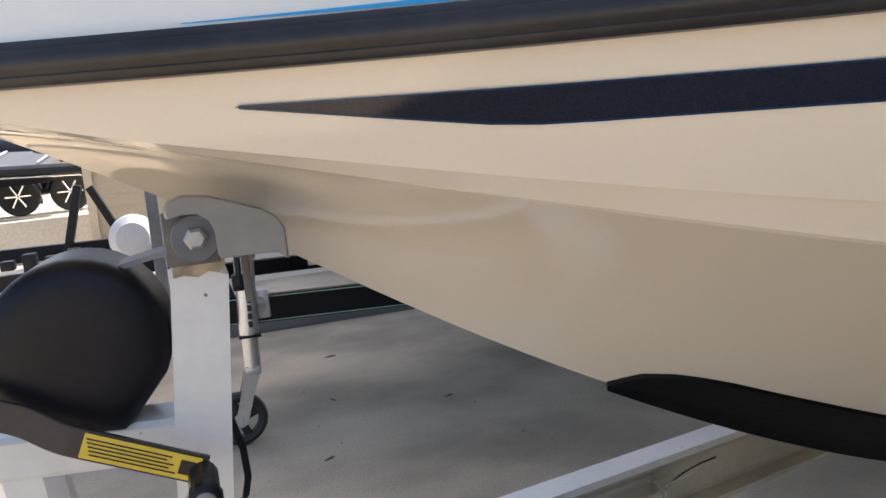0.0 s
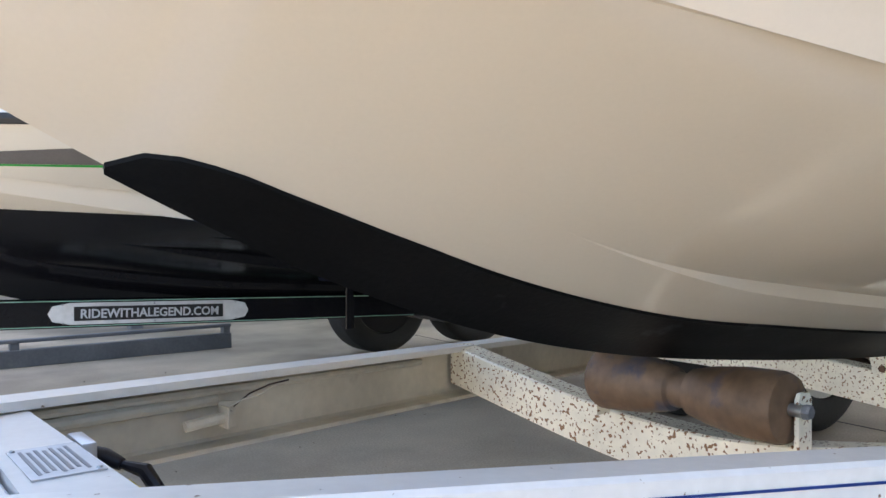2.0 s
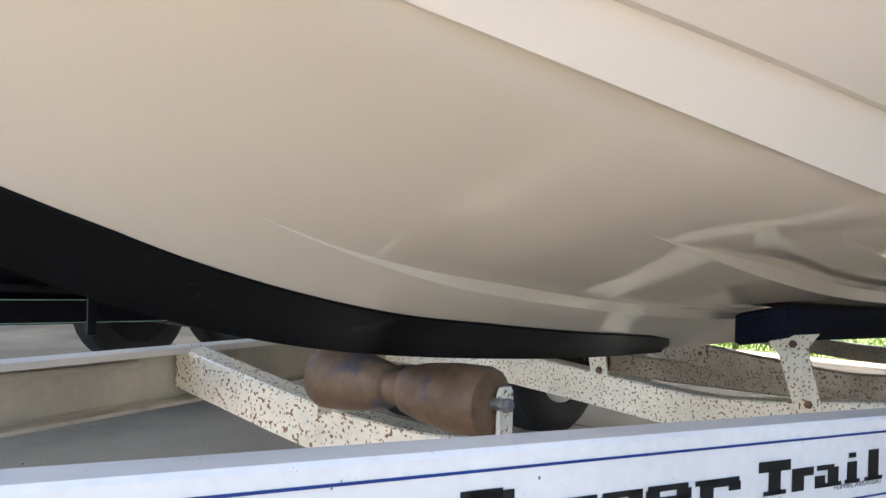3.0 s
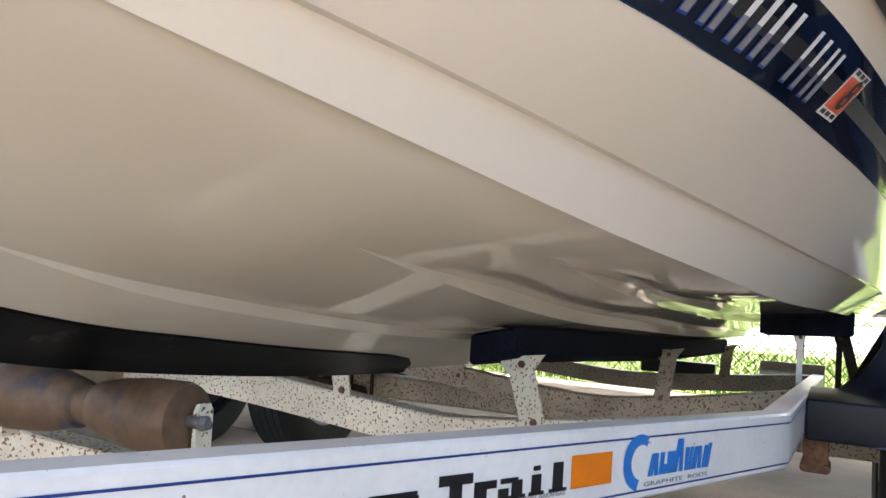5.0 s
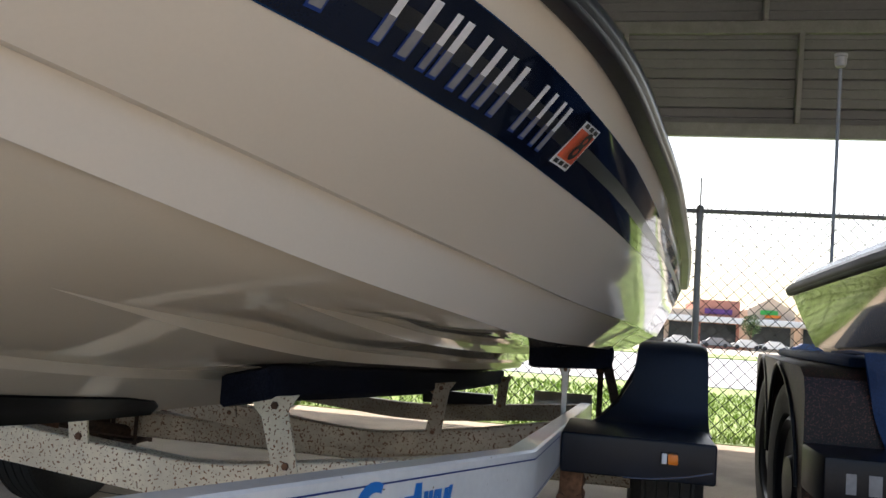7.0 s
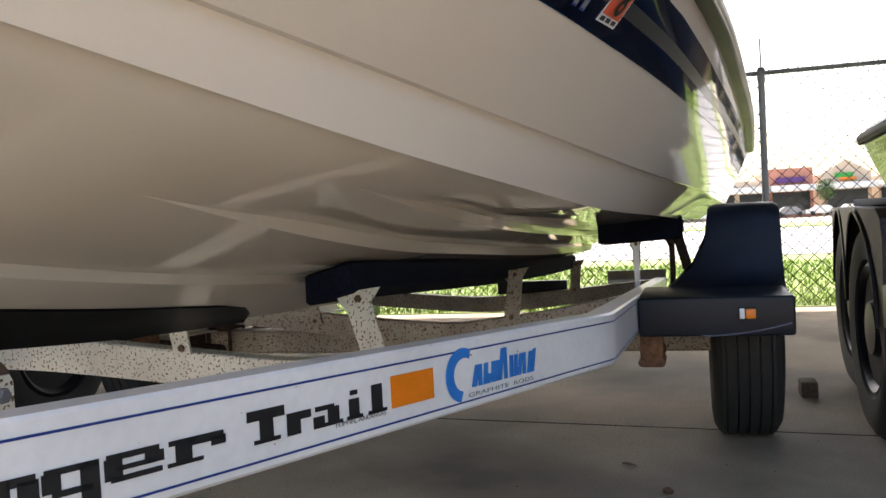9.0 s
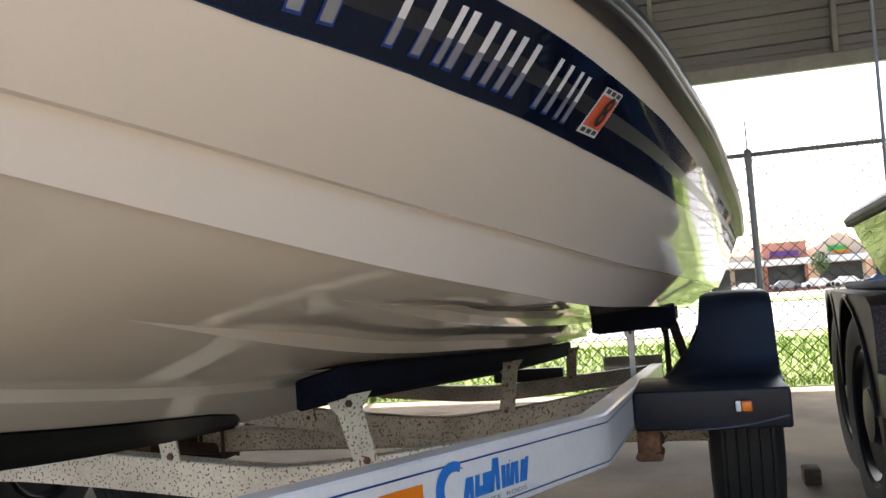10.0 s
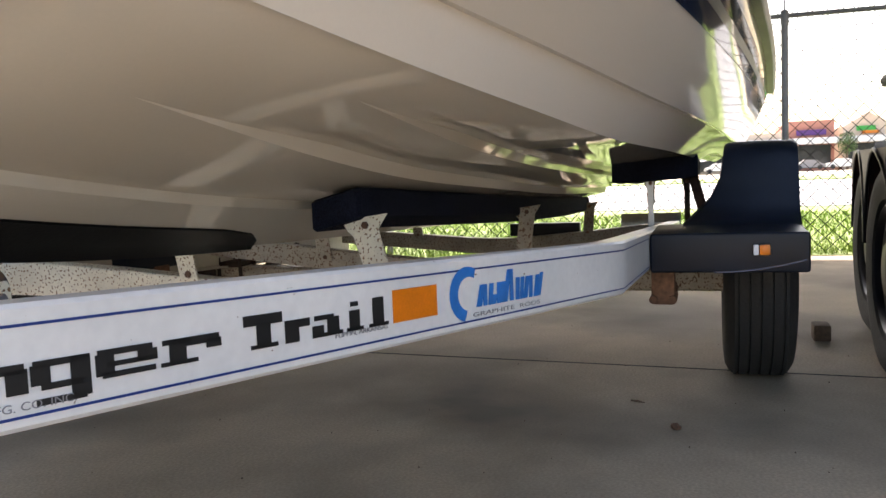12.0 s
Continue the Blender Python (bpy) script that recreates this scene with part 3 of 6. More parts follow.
near_rail = beam("frame_beam", near_beam, 1, WHITE, "white painted frame beam with blue pinstripes")
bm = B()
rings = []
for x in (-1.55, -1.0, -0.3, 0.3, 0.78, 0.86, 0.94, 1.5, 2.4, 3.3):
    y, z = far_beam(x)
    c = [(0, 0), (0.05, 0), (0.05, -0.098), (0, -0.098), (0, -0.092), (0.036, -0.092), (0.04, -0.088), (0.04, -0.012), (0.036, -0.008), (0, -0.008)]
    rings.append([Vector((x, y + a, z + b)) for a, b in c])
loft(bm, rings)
far_rail = part("frame_beam", bm, AGEDSHADE, trailer, "yellowed channel frame beam with rust stains, coloured darker for the web's shade", angle=0.4)


# white top flange laid over the beam, whose colour holds the web's shade
bm = B()
rings = []
for x in (-1.55, -1.0, -0.3, 0.3, 0.78, 0.86, 0.94, 1.5):
    y, z = far_beam(x)
    rings.append([Vector((x, y + a, z + b)) for a, b in ((-0.0012, 0.0015), (0.048, 0.0015), (0.048, 0.0005), (0.001, 0.0005), (0.001, -0.009), (-0.0012, -0.009))])
loft(bm, rings)
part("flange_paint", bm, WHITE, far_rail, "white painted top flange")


def face_point(x, drop, off=0.0):
    """A place on the outer face of the near beam, drop metres under its top edge."""
    y, z = near_beam(x)
    return Vector((x - 0.305 * off, y - 0.952 * off, z - drop))


def face_strip(x0, x1, d0, d1, off=0.0008, lean=0.0):
    bm = B()
    a, b, c, d = face_point(x0 - lean, d1, off), face_point(x1 - lean, d1, off), face_point(x1 + lean, d0, off), face_point(x0 + lean, d0, off)
    n = Vector((-0.305, -0.952, 0)) * 0.0006
    return loft(bm, [[a, b, c, d], [v + n for v in (a, b, c, d)]])


for d in (0.0165, 0.0865):
    bm = B()
    rings = []
    for x in (-1.5, -0.6, 0.2, 0.855):
        rings.append([face_point(x, d - 0.0012, 0.0008), face_point(x, d + 0.0012, 0.0008)])
    for x in (0.87, 1.45):
        y, z = near_beam(x)
        rings.append([Vector((x, y - 0.001, z - d + 0.0012)), Vector((x, y - 0.001, z - d - 0.0012))])
    loft(bm, rings, False, False)
    part("pinstripe", bm, PINBLUE, near_rail, "navy pinstripe")

part("reflective_tape", face_strip(0.212, 0.297, 0.030, 0.069), ORANGE, near_rail, "orange reflective tape")


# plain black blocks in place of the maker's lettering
def blocks(spec, base, ink, middle, grow):
    for x0, x1, up, down in spec:
        a, b = middle + (x0 - middle) * grow - 0.0006, middle + (x1 - middle) * grow + 0.0006
        part("lettering_block", face_strip(a, b, base - 1.06 * up, base + 1.06 * down, 0.001), ink, near_rail)


blocks(((-0.334, -0.300, 0.036, -0.030), (-0.327, -0.312, 0.036, 0), (-0.336, -0.305, 0.004, 0), (-0.312, -0.290, 0.034, -0.018), (-0.302, -0.284, 0.018, 0),
        (-0.279, -0.250, 0.022, -0.017), (-0.281, -0.268, 0.012, 0), (-0.272, -0.252, 0.004, 0), (-0.262, -0.248, 0.020, 0), (-0.244, -0.230, 0.022, 0), (-0.232, -0.212, 0.022, -0.015), (-0.224, -0.210, 0.018, 0),
        (-0.205, -0.165, 0.022, -0.017), (-0.207, -0.194, 0.019, -0.004), (-0.200, -0.170, 0.005, 0), (-0.178, -0.164, 0.022, 0.009), (-0.204, -0.168, -0.006, 0.011),
        (-0.157, -0.112, 0.0225, -0.0175), (-0.159, -0.145, 0.019, -0.002), (-0.154, -0.110, 0.0045, 0), (-0.124, -0.108, 0.018, -0.009), (-0.150, -0.108, 0.0125, -0.0085),
        (-0.102, -0.076, 0.022, -0.0175), (-0.096, -0.081, 0.022, 0), (-0.104, -0.070, 0.0035, 0), (-0.080, -0.048, 0.022, -0.0145), (-0.060, -0.046, 0.018, -0.010)), 0.069, BLACKINK, -0.191, 1.08)
blocks(((0.003, 0.046, 0.032, -0.022), (0.017, 0.032, 0.024, 0), (0.010, 0.040, 0.004, 0), (0.050, 0.066, 0.022, 0), (0.064, 0.080, 0.022, -0.014), (0.087, 0.112, 0.022, -0.017), (0.084, 0.098, 0.012, 0), (0.090, 0.110, 0.004, 0), (0.104, 0.119, 0.019, 0), (0.114, 0.124, 0.004, 0),
        (0.135, 0.149, 0.022, 0), (0.131, 0.154, 0.004, 0), (0.137, 0.147, 0.031, -0.026)), 0.069, BLACKINK, 0.100, 1.10)
blocks(((0.170, 0.186, 0.032, 0), (0.164, 0.193, 0.004, 0)), 0.069, BLACKINK, 0.100, 1.10)
# blue shapes in place of the rod maker's mark
bm = B()
arc = []
for k in range(15):
    a = radians(60 + 200 * k / 14)
    arc.append((a, 1.0))
outer = [(0.364 + 0.040 * math.cos(a), 0.049 - 0.037 * math.sin(a)) for a, _ in arc]
inner = [(0.368 + 0.025 * math.cos(a), 0.049 - 0.023 * math.sin(a)) for a, _ in reversed(arc)]
n = Vector((-0.305, -0.952, 0)) * 0.0006
ring = [face_point(u, d, 0.001) for u, d in outer + inner]
for i in range(14):
    q = [face_point(*outer[i], 0.001), face_point(*outer[i + 1], 0.001), face_point(*inner[13 - i], 0.001), face_point(*inner[14 - i], 0.001)]
    bm.faces.new([bm.verts.new(v) for v in q])
bmesh.ops.remove_doubles(bm, verts=bm.verts, dist=1e-5)
part("mark_arc", bm, BLUEINK, near_rail)
for x0, x1, up, lean in ((0.390, 0.400, 0.022, 0.005), (0.402, 0.409, 0.022, 0.0), (0.416, 0.424, 0.022, 0.002), (0.424, 0.432, 0.010, 0.002), (0.436, 0.456, 0.022, 0.001), (0.458, 0.466, 0.034, 0.006), (0.470, 0.477, 0.034, 0.0), (0.486, 0.494, 0.024, 0.001),
                        (0.499, 0.506, 0.024, 0.002), (0.511, 0.519, 0.024, 0.004), (0.524, 0.531, 0.024, 0.001), (0.540, 0.548, 0.024, 0.004), (0.552, 0.559, 0.026, 0.005)):
    part("mark_bar", face_strip(x0 - 0.001, x1 + 0.0015, 0.069 - 1.35 * up, 0.069, 0.001, lean), BLUEINK, near_rail)


def face_words(text, x, drop, size, width, ink):
    d = Vector((1, -0.32, -0.05)).normalized()
    n = Vector((-0.305, -0.952, 0)).normalized()
    u = n.cross(d)
    p = face_point(x, drop, 0.0015)
    m = Matrix(((d.x, u.x, n.x, p.x), (d.y, u.y, n.y, p.y), (d.z, u.z, n.z, p.z), (0, 0, 0, 1)))
    words("lettering", text, size, m, ink, near_rail, 0.0002, width)


face_words("GRAPHITE  RODS", 0.375, 0.0815, 0.0085, 0.187, GREYINK)
face_words("FLIPPIN, ARKANSAS", 0.115, 0.0735, 0.0075, 0.090, GREYINK)
face_words("MFG. CO. INC.", -0.245, 0.0815, 0.0095, 0.074, GREYINK)


def cross_member(name, x, curve, depth, thick, material, label, bottom_up=1.0):
    """A plate cross member at x; curve gives (y, z) along its top from the far beam to the near one."""
    bm = B()
    ys = [p[0] for p in curve]
    n = 24
    top = []
    for i in range(n + 1):
        y = ys[0] + (ys[-1] - ys[0]) * i / n
        z = lines_at(-y, [(-a, b) for a, b in curve])
        top.append((y, z))
    sm = [top[0]] + [(top[i][0], (top[i - 1][1] + 2 * top[i][1] + top[i + 1][1]) / 4) for i in range(1, n)] + [top[-1]]
    rings = []
    for y, z in sm:
        k = 0.003
        rings.append([Vector((x + a, y, z + b)) for a, b in ((0, -k), (k, 0), (thick - k, 0), (thick, -k), (thick, -depth), (0, -depth))])
    loft(bm, rings)
    return part(name, bm, material, trailer, label, angle=0.4)


cross_member("cross_member", 0.045, ((0.56, 0.552), (0.254, 0.505), (0.134, 0.492), (-0.018, 0.486), (-0.135, 0.497), (-0.26, 0.518), (-0.47, 0.556)), 0.072, 0.05, RUSTY, "arched rust-spotted cross member")
cross_member("cross_member", 0.80, ((0.74, 0.51), (0.501, 0.510), (0.292, 0.494), (0.043, 0.470), (-0.129, 0.453), (-0.284, 0.468), (-0.541, 0.502), (-0.72, 0.53)), 0.072, 0.05, RUSTY, "arched rust-spotted cross member")
# the two rear members carry the under-hull shade in their paint colour
cross_member("cross_member", 1.95, ((0.80, 0.48), (0.479, 0.442), (0.055, 0.393), (-0.141, 0.378), (-0.45, 0.415), (-0.756, 0.470)), 0.07, 0.05, SHADEDRUST, "arched rust-freckled cross member, paint darkened for the shade under the hull")
cross_member("cross_member", 3.10, ((0.80, 0.42), (0.1, 0.36), (-0.1, 0.36), (-0.76, 0.42)), 0.07, 0.05, SHADEDRUST, "arched rust-freckled cross member, paint darkened for the shade under the hull")

# keel roller in its brackets
bm = B()
lathe(bm, [(0.006, -0.160), (0.026, -0.161), (0.042, -0.157), (0.045, -0.149), (0.044, -0.10), (0.039, -0.055), (0.033, -0.028), (0.0315, -0.022), (0.024, -0.019), (0.0235, -0.006), (0.0245, 0.006), (0.030, 0.010), (0.032, 0.018), (0.040, 0.055), (0.045, 0.115), (0.046, 0.13), (0.042, 0.139), (0.026, 0.143), (0.006, 0.144)], (0.012, 0.0, 0.552), "Y", 36)
roller = part("keel_roller", bm, ROLLER, trailer, "worn brown rubber keel roller")
bm = B()
tube(bm, [(0.012, -0.185, 0.552), (0.012, 0.165, 0.552)], 0.008, 12)
part("roller_pin", bm, STEEL, roller, "zinc roller pin")
for y in (-0.172, 0.152):
    bm = B()
    poly = [(-0.014, -0.06), (0.014, -0.06), (0.014, 0.012), (0.009, 0.02), (-0.009, 0.02), (-0.014, 0.012)]
    prism(bm, poly, 0.006, lambda u, v, w: Vector((0.012 + u + 0.012, y + w, 0.552 + v)))
    part("roller_bracket", bm, RUSTY, trailer, "rust-spotted bracket")
bm = B()
lathe(bm, [(0.0, -0.187), (0.0075, -0.187), (0.0095, -0.184), (0.0095, -0.178), (0.0, -0.176)], (0.012, 0.0, 0.552), "Y", 6)
part("nut", bm, GALV, roller)

# tongue: cross box, centre tube, plates, pin
bm = B()
prism(bm, [(-0.806, 0.262), (-0.744, 0.28), (-0.730, -0.262), (-0.812, -0.235)], -0.080, lambda u, v, w: Vector((u, v, 0.580 + w)))
part("tongue_cross_box", bm, WHITE, trailer, "white box across the tongue", angle=0.3)
bm = B()
box(bm, -1.75, -0.811, -0.055, 0.106, 0.498, 0.577, 0.010, seg=3)
part("tongue_tube", bm, WHITE, trailer, "white tongue tube")
bm = B()
box(bm, -0.797, -0.740, -0.016, 0.092, 0.5802, 0.5816)
plate = part("data_plate", bm, ALU, trailer, "dull metal data plate with tiny print")
for k in range(7):
    bm = B()
    box(bm, -0.790 + 0.0062 * k, -0.7868 + 0.0062 * k, -0.006 + 0.004 * (k % 3), 0.080 - 0.006 * (k % 2), 0.5818, 0.5821)
    part("print_bar", bm, GREYINK, plate)
for u, v in ((-0.793, 0.086), (-0.745, -0.010)):
    bm = B()
    lathe(bm, [(0.0, 0.0), (0.0028, 0.0), (0.002, 0.0015), (0.0, 0.002)], (u, v, 0.5816), "Z", 8)
    part("rivet", bm, STEEL, plate)
bm = B()
box(bm, -0.888, -0.816, 0.040, 0.092, 0.5772, 0.5784)
edge = B()
prism(edge, [(-0.892, 0.036), (-0.866, 0.034), (-0.834, 0.037), (-0.811, 0.034), (-0.8125, 0.070), (-0.810, 0.096), (-0.842, 0.097), (-0.871, 0.094), (-0.891, 0.097), (-0.893, 0.066)], 0.0006, lambda u, v, w: Vector((u, v, 0.5770 + w)))
part("rust_stain", edge, RUSTEDGE, trailer, "orange rust creeping out round the sticker")
warn = part("warning_sticker", bm, BLACKINK, trailer, "torn black warning sticker")
for k in range(6):
    bm = B()
    box(bm, -0.882 + 0.003 * (k % 2), -0.823 - 0.005 * (k % 3), 0.044 + 0.0075 * k, 0.0465 + 0.0075 * k, 0.5786, 0.5789)
    part("print_bar", bm, GREYINK, warn)
bm = B()
tube(bm, [(-0.928, 0.079, 0.575), (-0.9265, 0.079, 0.630)], 0.0065, 16)
pin = part("hitch_pin", bm, STEEL, trailer, "grey steel pin with a cross bar")
bm = B()
tube(bm, [(-0.960, 0.100, 0.622), (-0.892, 0.056, 0.622)], 0.003, 10)
part("cross_bar", bm, STEEL, pin)
bm = B()
lathe(bm, [(0.0, 0.0), (0.012, 0.0), (0.0125, 0.003), (0.009, 0.005), (0.0, 0.005)], (-0.928, 0.079, 0.577), "Z", 20)
part("washer", bm, STEEL, pin)

bm = B()
lathe(bm, [(0.0, 0.575), (0.016, 0.575), (0.017, 0.580), (0.016, 0.590), (0.013, 0.592), (0.012, 0.606), (0.006, 0.610), (0.0, 0.611)], (-1.094, 0.19, 0.0), "Z", 6)
part("tongue_bolt", bm, RUST, trailer, "rusty brown bolt head")
# conduit, junction bracket and plug on the far beam
bm = B()
pts = [(x, far_beam(x)[0] + 0.03, far_beam(x)[1] - 0.045 - 0.01 * math.sin(3 * x)) for x in (-0.76, -0.65, -0.55, -0.49)]
tube(bm, pts, 0.0085, 10)
part("brake_line_conduit", bm, AGEDSHADE, trailer, "yellowed brake line conduit")
bm = B()
tube(bm, [(x, far_beam(x)[0] + 0.028, far_beam(x)[1] - 0.022) for x in (-0.78, -0.6, -0.4, -0.3, -0.05)], 0.006, 8)
part("cable", bm, AGEDSHADE, trailer)
bm = B()
box(bm, -0.492, -0.468, 0.369, 0.372, 0.506, 0.542, 0.001)
box(bm, -0.492, -0.488, 0.340, 0.370, 0.510, 0.538, 0.001)
box(bm, -0.484, -0.474, 0.362, 0.369, 0.519, 0.529, 0.001)
part("junction_bracket", bm, AGEDSHADE, trailer, "small yellowed junction bracket")
for pts, r, paint, label in (
    ([(-0.545, 0.352, 0.519), (-0.515, 0.353, 0.522), (-0.488, 0.354, 0.524)], 0.0075, AGEDSHADE, "yellowed tube end in the bracket"),
    ([(-0.476, 0.358, 0.536), (-0.455, 0.352, 0.552), (-0.425, 0.352, 0.561), (-0.395, 0.356, 0.563)], 0.0013, DARKRUST, "dark stiff wire looping up under the flange"),
    ([(-0.482, 0.358, 0.536), (-0.465, 0.349, 0.546), (-0.440, 0.349, 0.549), (-0.412, 0.354, 0.560)], 0.0012, AGEDSHADE, "pale wire beside it"),
):
    bm = B()
    tube(bm, pts, r, 8)
    part("brake_wire", bm, paint, trailer, label)
bm = B()
box(bm, -0.736, -0.722, 0.085, 0.14, 0.553, 0.580, 0.002)
plugs = part("plug_bracket", bm, ALU, trailer, "metal bracket with wiring plug")
bm = B()
tube(bm, [(-0.728, 0.112, 0.567), (-0.712, 0.096, 0.562), (-0.701, 0.084, 0.556)], [0.007, 0.0085, 0.006], 12)
part("plug", bm, BLACKP, plugs, "black ribbed trailer plug")
bm = B()
tube(bm, [(-0.701, 0.084, 0.556), (-0.686, 0.062, 0.552), (-0.680, 0.050, 0.538), (-0.682, 0.046, 0.516)], [0.004, 0.0075, 0.0075, 0.005], 10)
part("plug_cap", bm, BLACKP, plugs, "black rubber plug cap")
for ink, dz in ((YELLOW, 0.0), (BLACKP, 0.004)):
    bm = B()
    tube(bm, [(-0.716, 0.094, 0.552 - dz), (-0.708, 0.080, 0.540 - dz), (-0.698, 0.072, 0.543), (-0.690, 0.064, 0.536 - dz), (-0.692, 0.056, 0.522)], 0.0011, 6)
    part("wire", bm, ink, plugs, "thin wiring loop")

# swing tongue jack with its crank
bm = B()
tube(bm, [(-0.992, -0.25, 0.30), (-0.972, -0.25, 0.782)], 0.0205, 24)
jack = part("jack_tube", bm, JACKM, trailer, "stained zinc jack tube with a blue sticker")
bm = B()
lathe(bm, [(0.0, 0.0), (0.0222, 0.0), (0.0222, 0.005), (0.020, 0.007), (0.0, 0.0075)], (-0.9715, -0.25, 0.779), "Z", 24)
part("jack_cap", bm, BLACKP, jack, "black cap")
bm = B()
tube(bm, [(-0.966, -0.262, 0.763), (-0.972, -0.286, 0.764), (-0.981, -0.295, 0.758), (-0.987, -0.297, 0.740), (-0.990, -0.297, 0.62), (-0.994, -0.297, 0.56)], 0.0062, 12)
part("jack_crank", bm, STEEL, jack, "bent steel crank rod")
bm = B()
rings = []
for i in range(13):
    a = radians(-140 + 120 * i / 12)
    half = 0.0125 * math.sqrt(max(0.02, 1 - ((i - 6) / 6) ** 2))
    rings.append([Vector((-0.977 + 0.0209 * math.cos(a) + 0.0, -0.25 + 0.0209 * math.sin(a), 0.730 + k * half)) for k in (-1, 1)])
loft(bm, rings, False, False)
part("jack_sticker", bm, BLUEINK, jack, "blue oval sticker")
for dz, w in ((0.003, 0.8), (-0.002, 0.45), (-0.006, 0.35)):
    bm = B()
    rings = []
    for i in range(9):
        a = radians(-78 + 46 * w * (i - 4) / 4)
        rings.append([Vector((-0.977 + 0.0213 * math.cos(a), -0.25 + 0.0213 * math.sin(a), 0.730 + dz + k)) for k in (-0.0016 * w, 0.0016 * w)])
    loft(bm, rings, False, False)
    part("sticker_bar", bm, WHITEINK, jack)
bm = B()
box(bm, -1.015, -0.945, -0.238, -0.19, 0.545, 0.60, 0.004)
part("jack_clamp", bm, STEEL, trailer, "zinc jack clamp")
bm = B()
tube(bm, [(-0.996, -0.25, 0.30), (-0.998, -0.25, 0.06)], 0.016, 16)
part("jack_leg", bm, STEEL, jack)
bm = B()
box(bm, -1.06, -0.94, -0.31, -0.19, 0.0, 0.012, 0.004)
box(bm, -1.015, -0.985, -0.268, -0.232, 0.012, 0.08, 0.004)
part("jack_foot", bm, STEEL, jack)

# winch stand
bm = B()
prism(bm, [(-1.148, 0.555), (-1.108, 0.555), (-1.0615, 0.985), (-1.1015, 0.998)], 0.052, lambda u, v, w: Vector((u, -0.062 + w, v)))
post = part("winch_post", bm, WHITE, trailer, "white flat winch post with scratches", angle=0.3)
bm = B()
bar(bm, (-1.115, -0.03, 0.867), (-1.40, -0.03, 0.885), 0.055, 0.032, 0.004)
part("winch_arm", bm, WHITE, post, "white winch arm")
bm = B()
bar(bm, (-1.2225, -0.03, 0.862), (-1.1905, -0.03, 0.555), 0.05, 0.045, 0.012, up=(0, 1, 0))
part("winch_strut", bm, WHITE, post, "white strut")
bm = B()
prof = []
for k in range(26):
    a = radians(-25 + 250 * k / 25)
    prof.append((-1.172 + 0.0645 * math.cos(a), 0.9455 + 0.0645 * math.sin(a)))
prof += [(-1.205, 0.884), (-1.147, 0.880), (-1.136, 0.892), (-1.119, 0.912)]
rings = []
for off, k in ((-0.0650, 0.0), (-0.0648, 0.45), (-0.0638, 0.72), (-0.0620, 0.86), (-0.0585, 0.95), (-0.053, 0.99), (-0.045, 1.0), (0.04, 1.0), (0.045, 0.97)):
    rings.append([Vector((-1.172 + (u + 1.172) * k, off, 0.945 + (v - 0.945) * k)) for u, v in prof])
loft(bm, rings)
bmesh.ops.remove_doubles(bm, verts=bm.verts, dist=1e-5)
winch = part("winch", bm, BLACKP, trailer, "black moulded winch cover", angle=0.9)
bm = B()
loft(bm, [[Vector((x, -0.02 + y, z + k)) for y, k in ((-0.025, 0), (0.025, 0), (0.025, 0.004), (-0.025, 0.004))] for x, z in ((-1.14, 0.996), (-1.11, 1.002), (-1.08, 1.000), (-1.04, 0.992))])
part("winch_strap", bm, GREYINK, winch, "grey webbing winch strap")
bm = B()
pts = [(-1.262, -0.082, 0.922), (-1.232, -0.082, 0.918), (-1.208, -0.084, 0.908), (-1.186, -0.090, 0.893), (-1.096, -0.094, 0.853)]
line = [Vector(q) for q in pts]
path = [line[0]]
for i in range(1, 4):
    p0, p1, p2 = line[i] + (line[i - 1] - line[i]) * 0.35, line[i], line[i] + (line[i + 1] - line[i]) * (0.35 if i < 3 else 0.1)
    path += [p0 * (1 - f) ** 2 + p1 * 2 * f * (1 - f) + p2 * f * f for f in (0, 0.25, 0.5, 0.75, 1)]
path.append(line[4])
rings = []
for i, q in enumerate(path):
    d = (path[min(i + 1, len(path) - 1)] - path[max(i - 1, 0)]).normalized()
    u = Vector((0, 1, 0)).cross(d).normalized()
    rings.append([q + Vector((0, v, 0)) + u * w for v, w in ((-0.003, -0.0095), (-0.002, -0.0105), (0.002, -0.0105), (0.003, -0.0095), (0.003, 0.0095), (0.002, 0.0105), (-0.002, 0.0105), (-0.003, 0.0095))])
loft(bm, rings)
crank = part("winch_handle", bm, HANDLE, winch, "black steel winch handle with a yellow warning label")
bm = B()
d = (Vector(pts[4]) - Vector(pts[3])).normalized()
q0, q1 = Vector(pts[3]) + d * 0.014, Vector(pts[3]) + d * 0.094
bar(bm, q0 + Vector((0, -0.0036, 0)), q1 + Vector((0, -0.0036, 0)), 0.001, 0.0175, 0.0002)
lab = part("warning_label", bm, YELLOW, crank, "yellow warning label with small print")
for k in range(5):
    bm = B()
    off = Vector((0, -0.0044, 0.0058 - 0.0029 * k))
    bar(bm, q0 + d * 0.004 + off, q0 + d * (0.062 - 0.004 * (k % 2)) + off, 0.0004, 0.0010, 0.0001)
    part("print_bar", bm, BLACKINK, lab)
bm = B()
bar(bm, q0 + d * 0.066 + Vector((0, -0.0044, 0.0)), q0 + d * 0.076 + Vector((0, -0.0044, 0)), 0.0004, 0.010, 0.0001)
part("warning_mark", bm, BLACKINK, lab)
kx, ky, kz = -1.098, -0.094, 0.852
bm = B()
rings = []
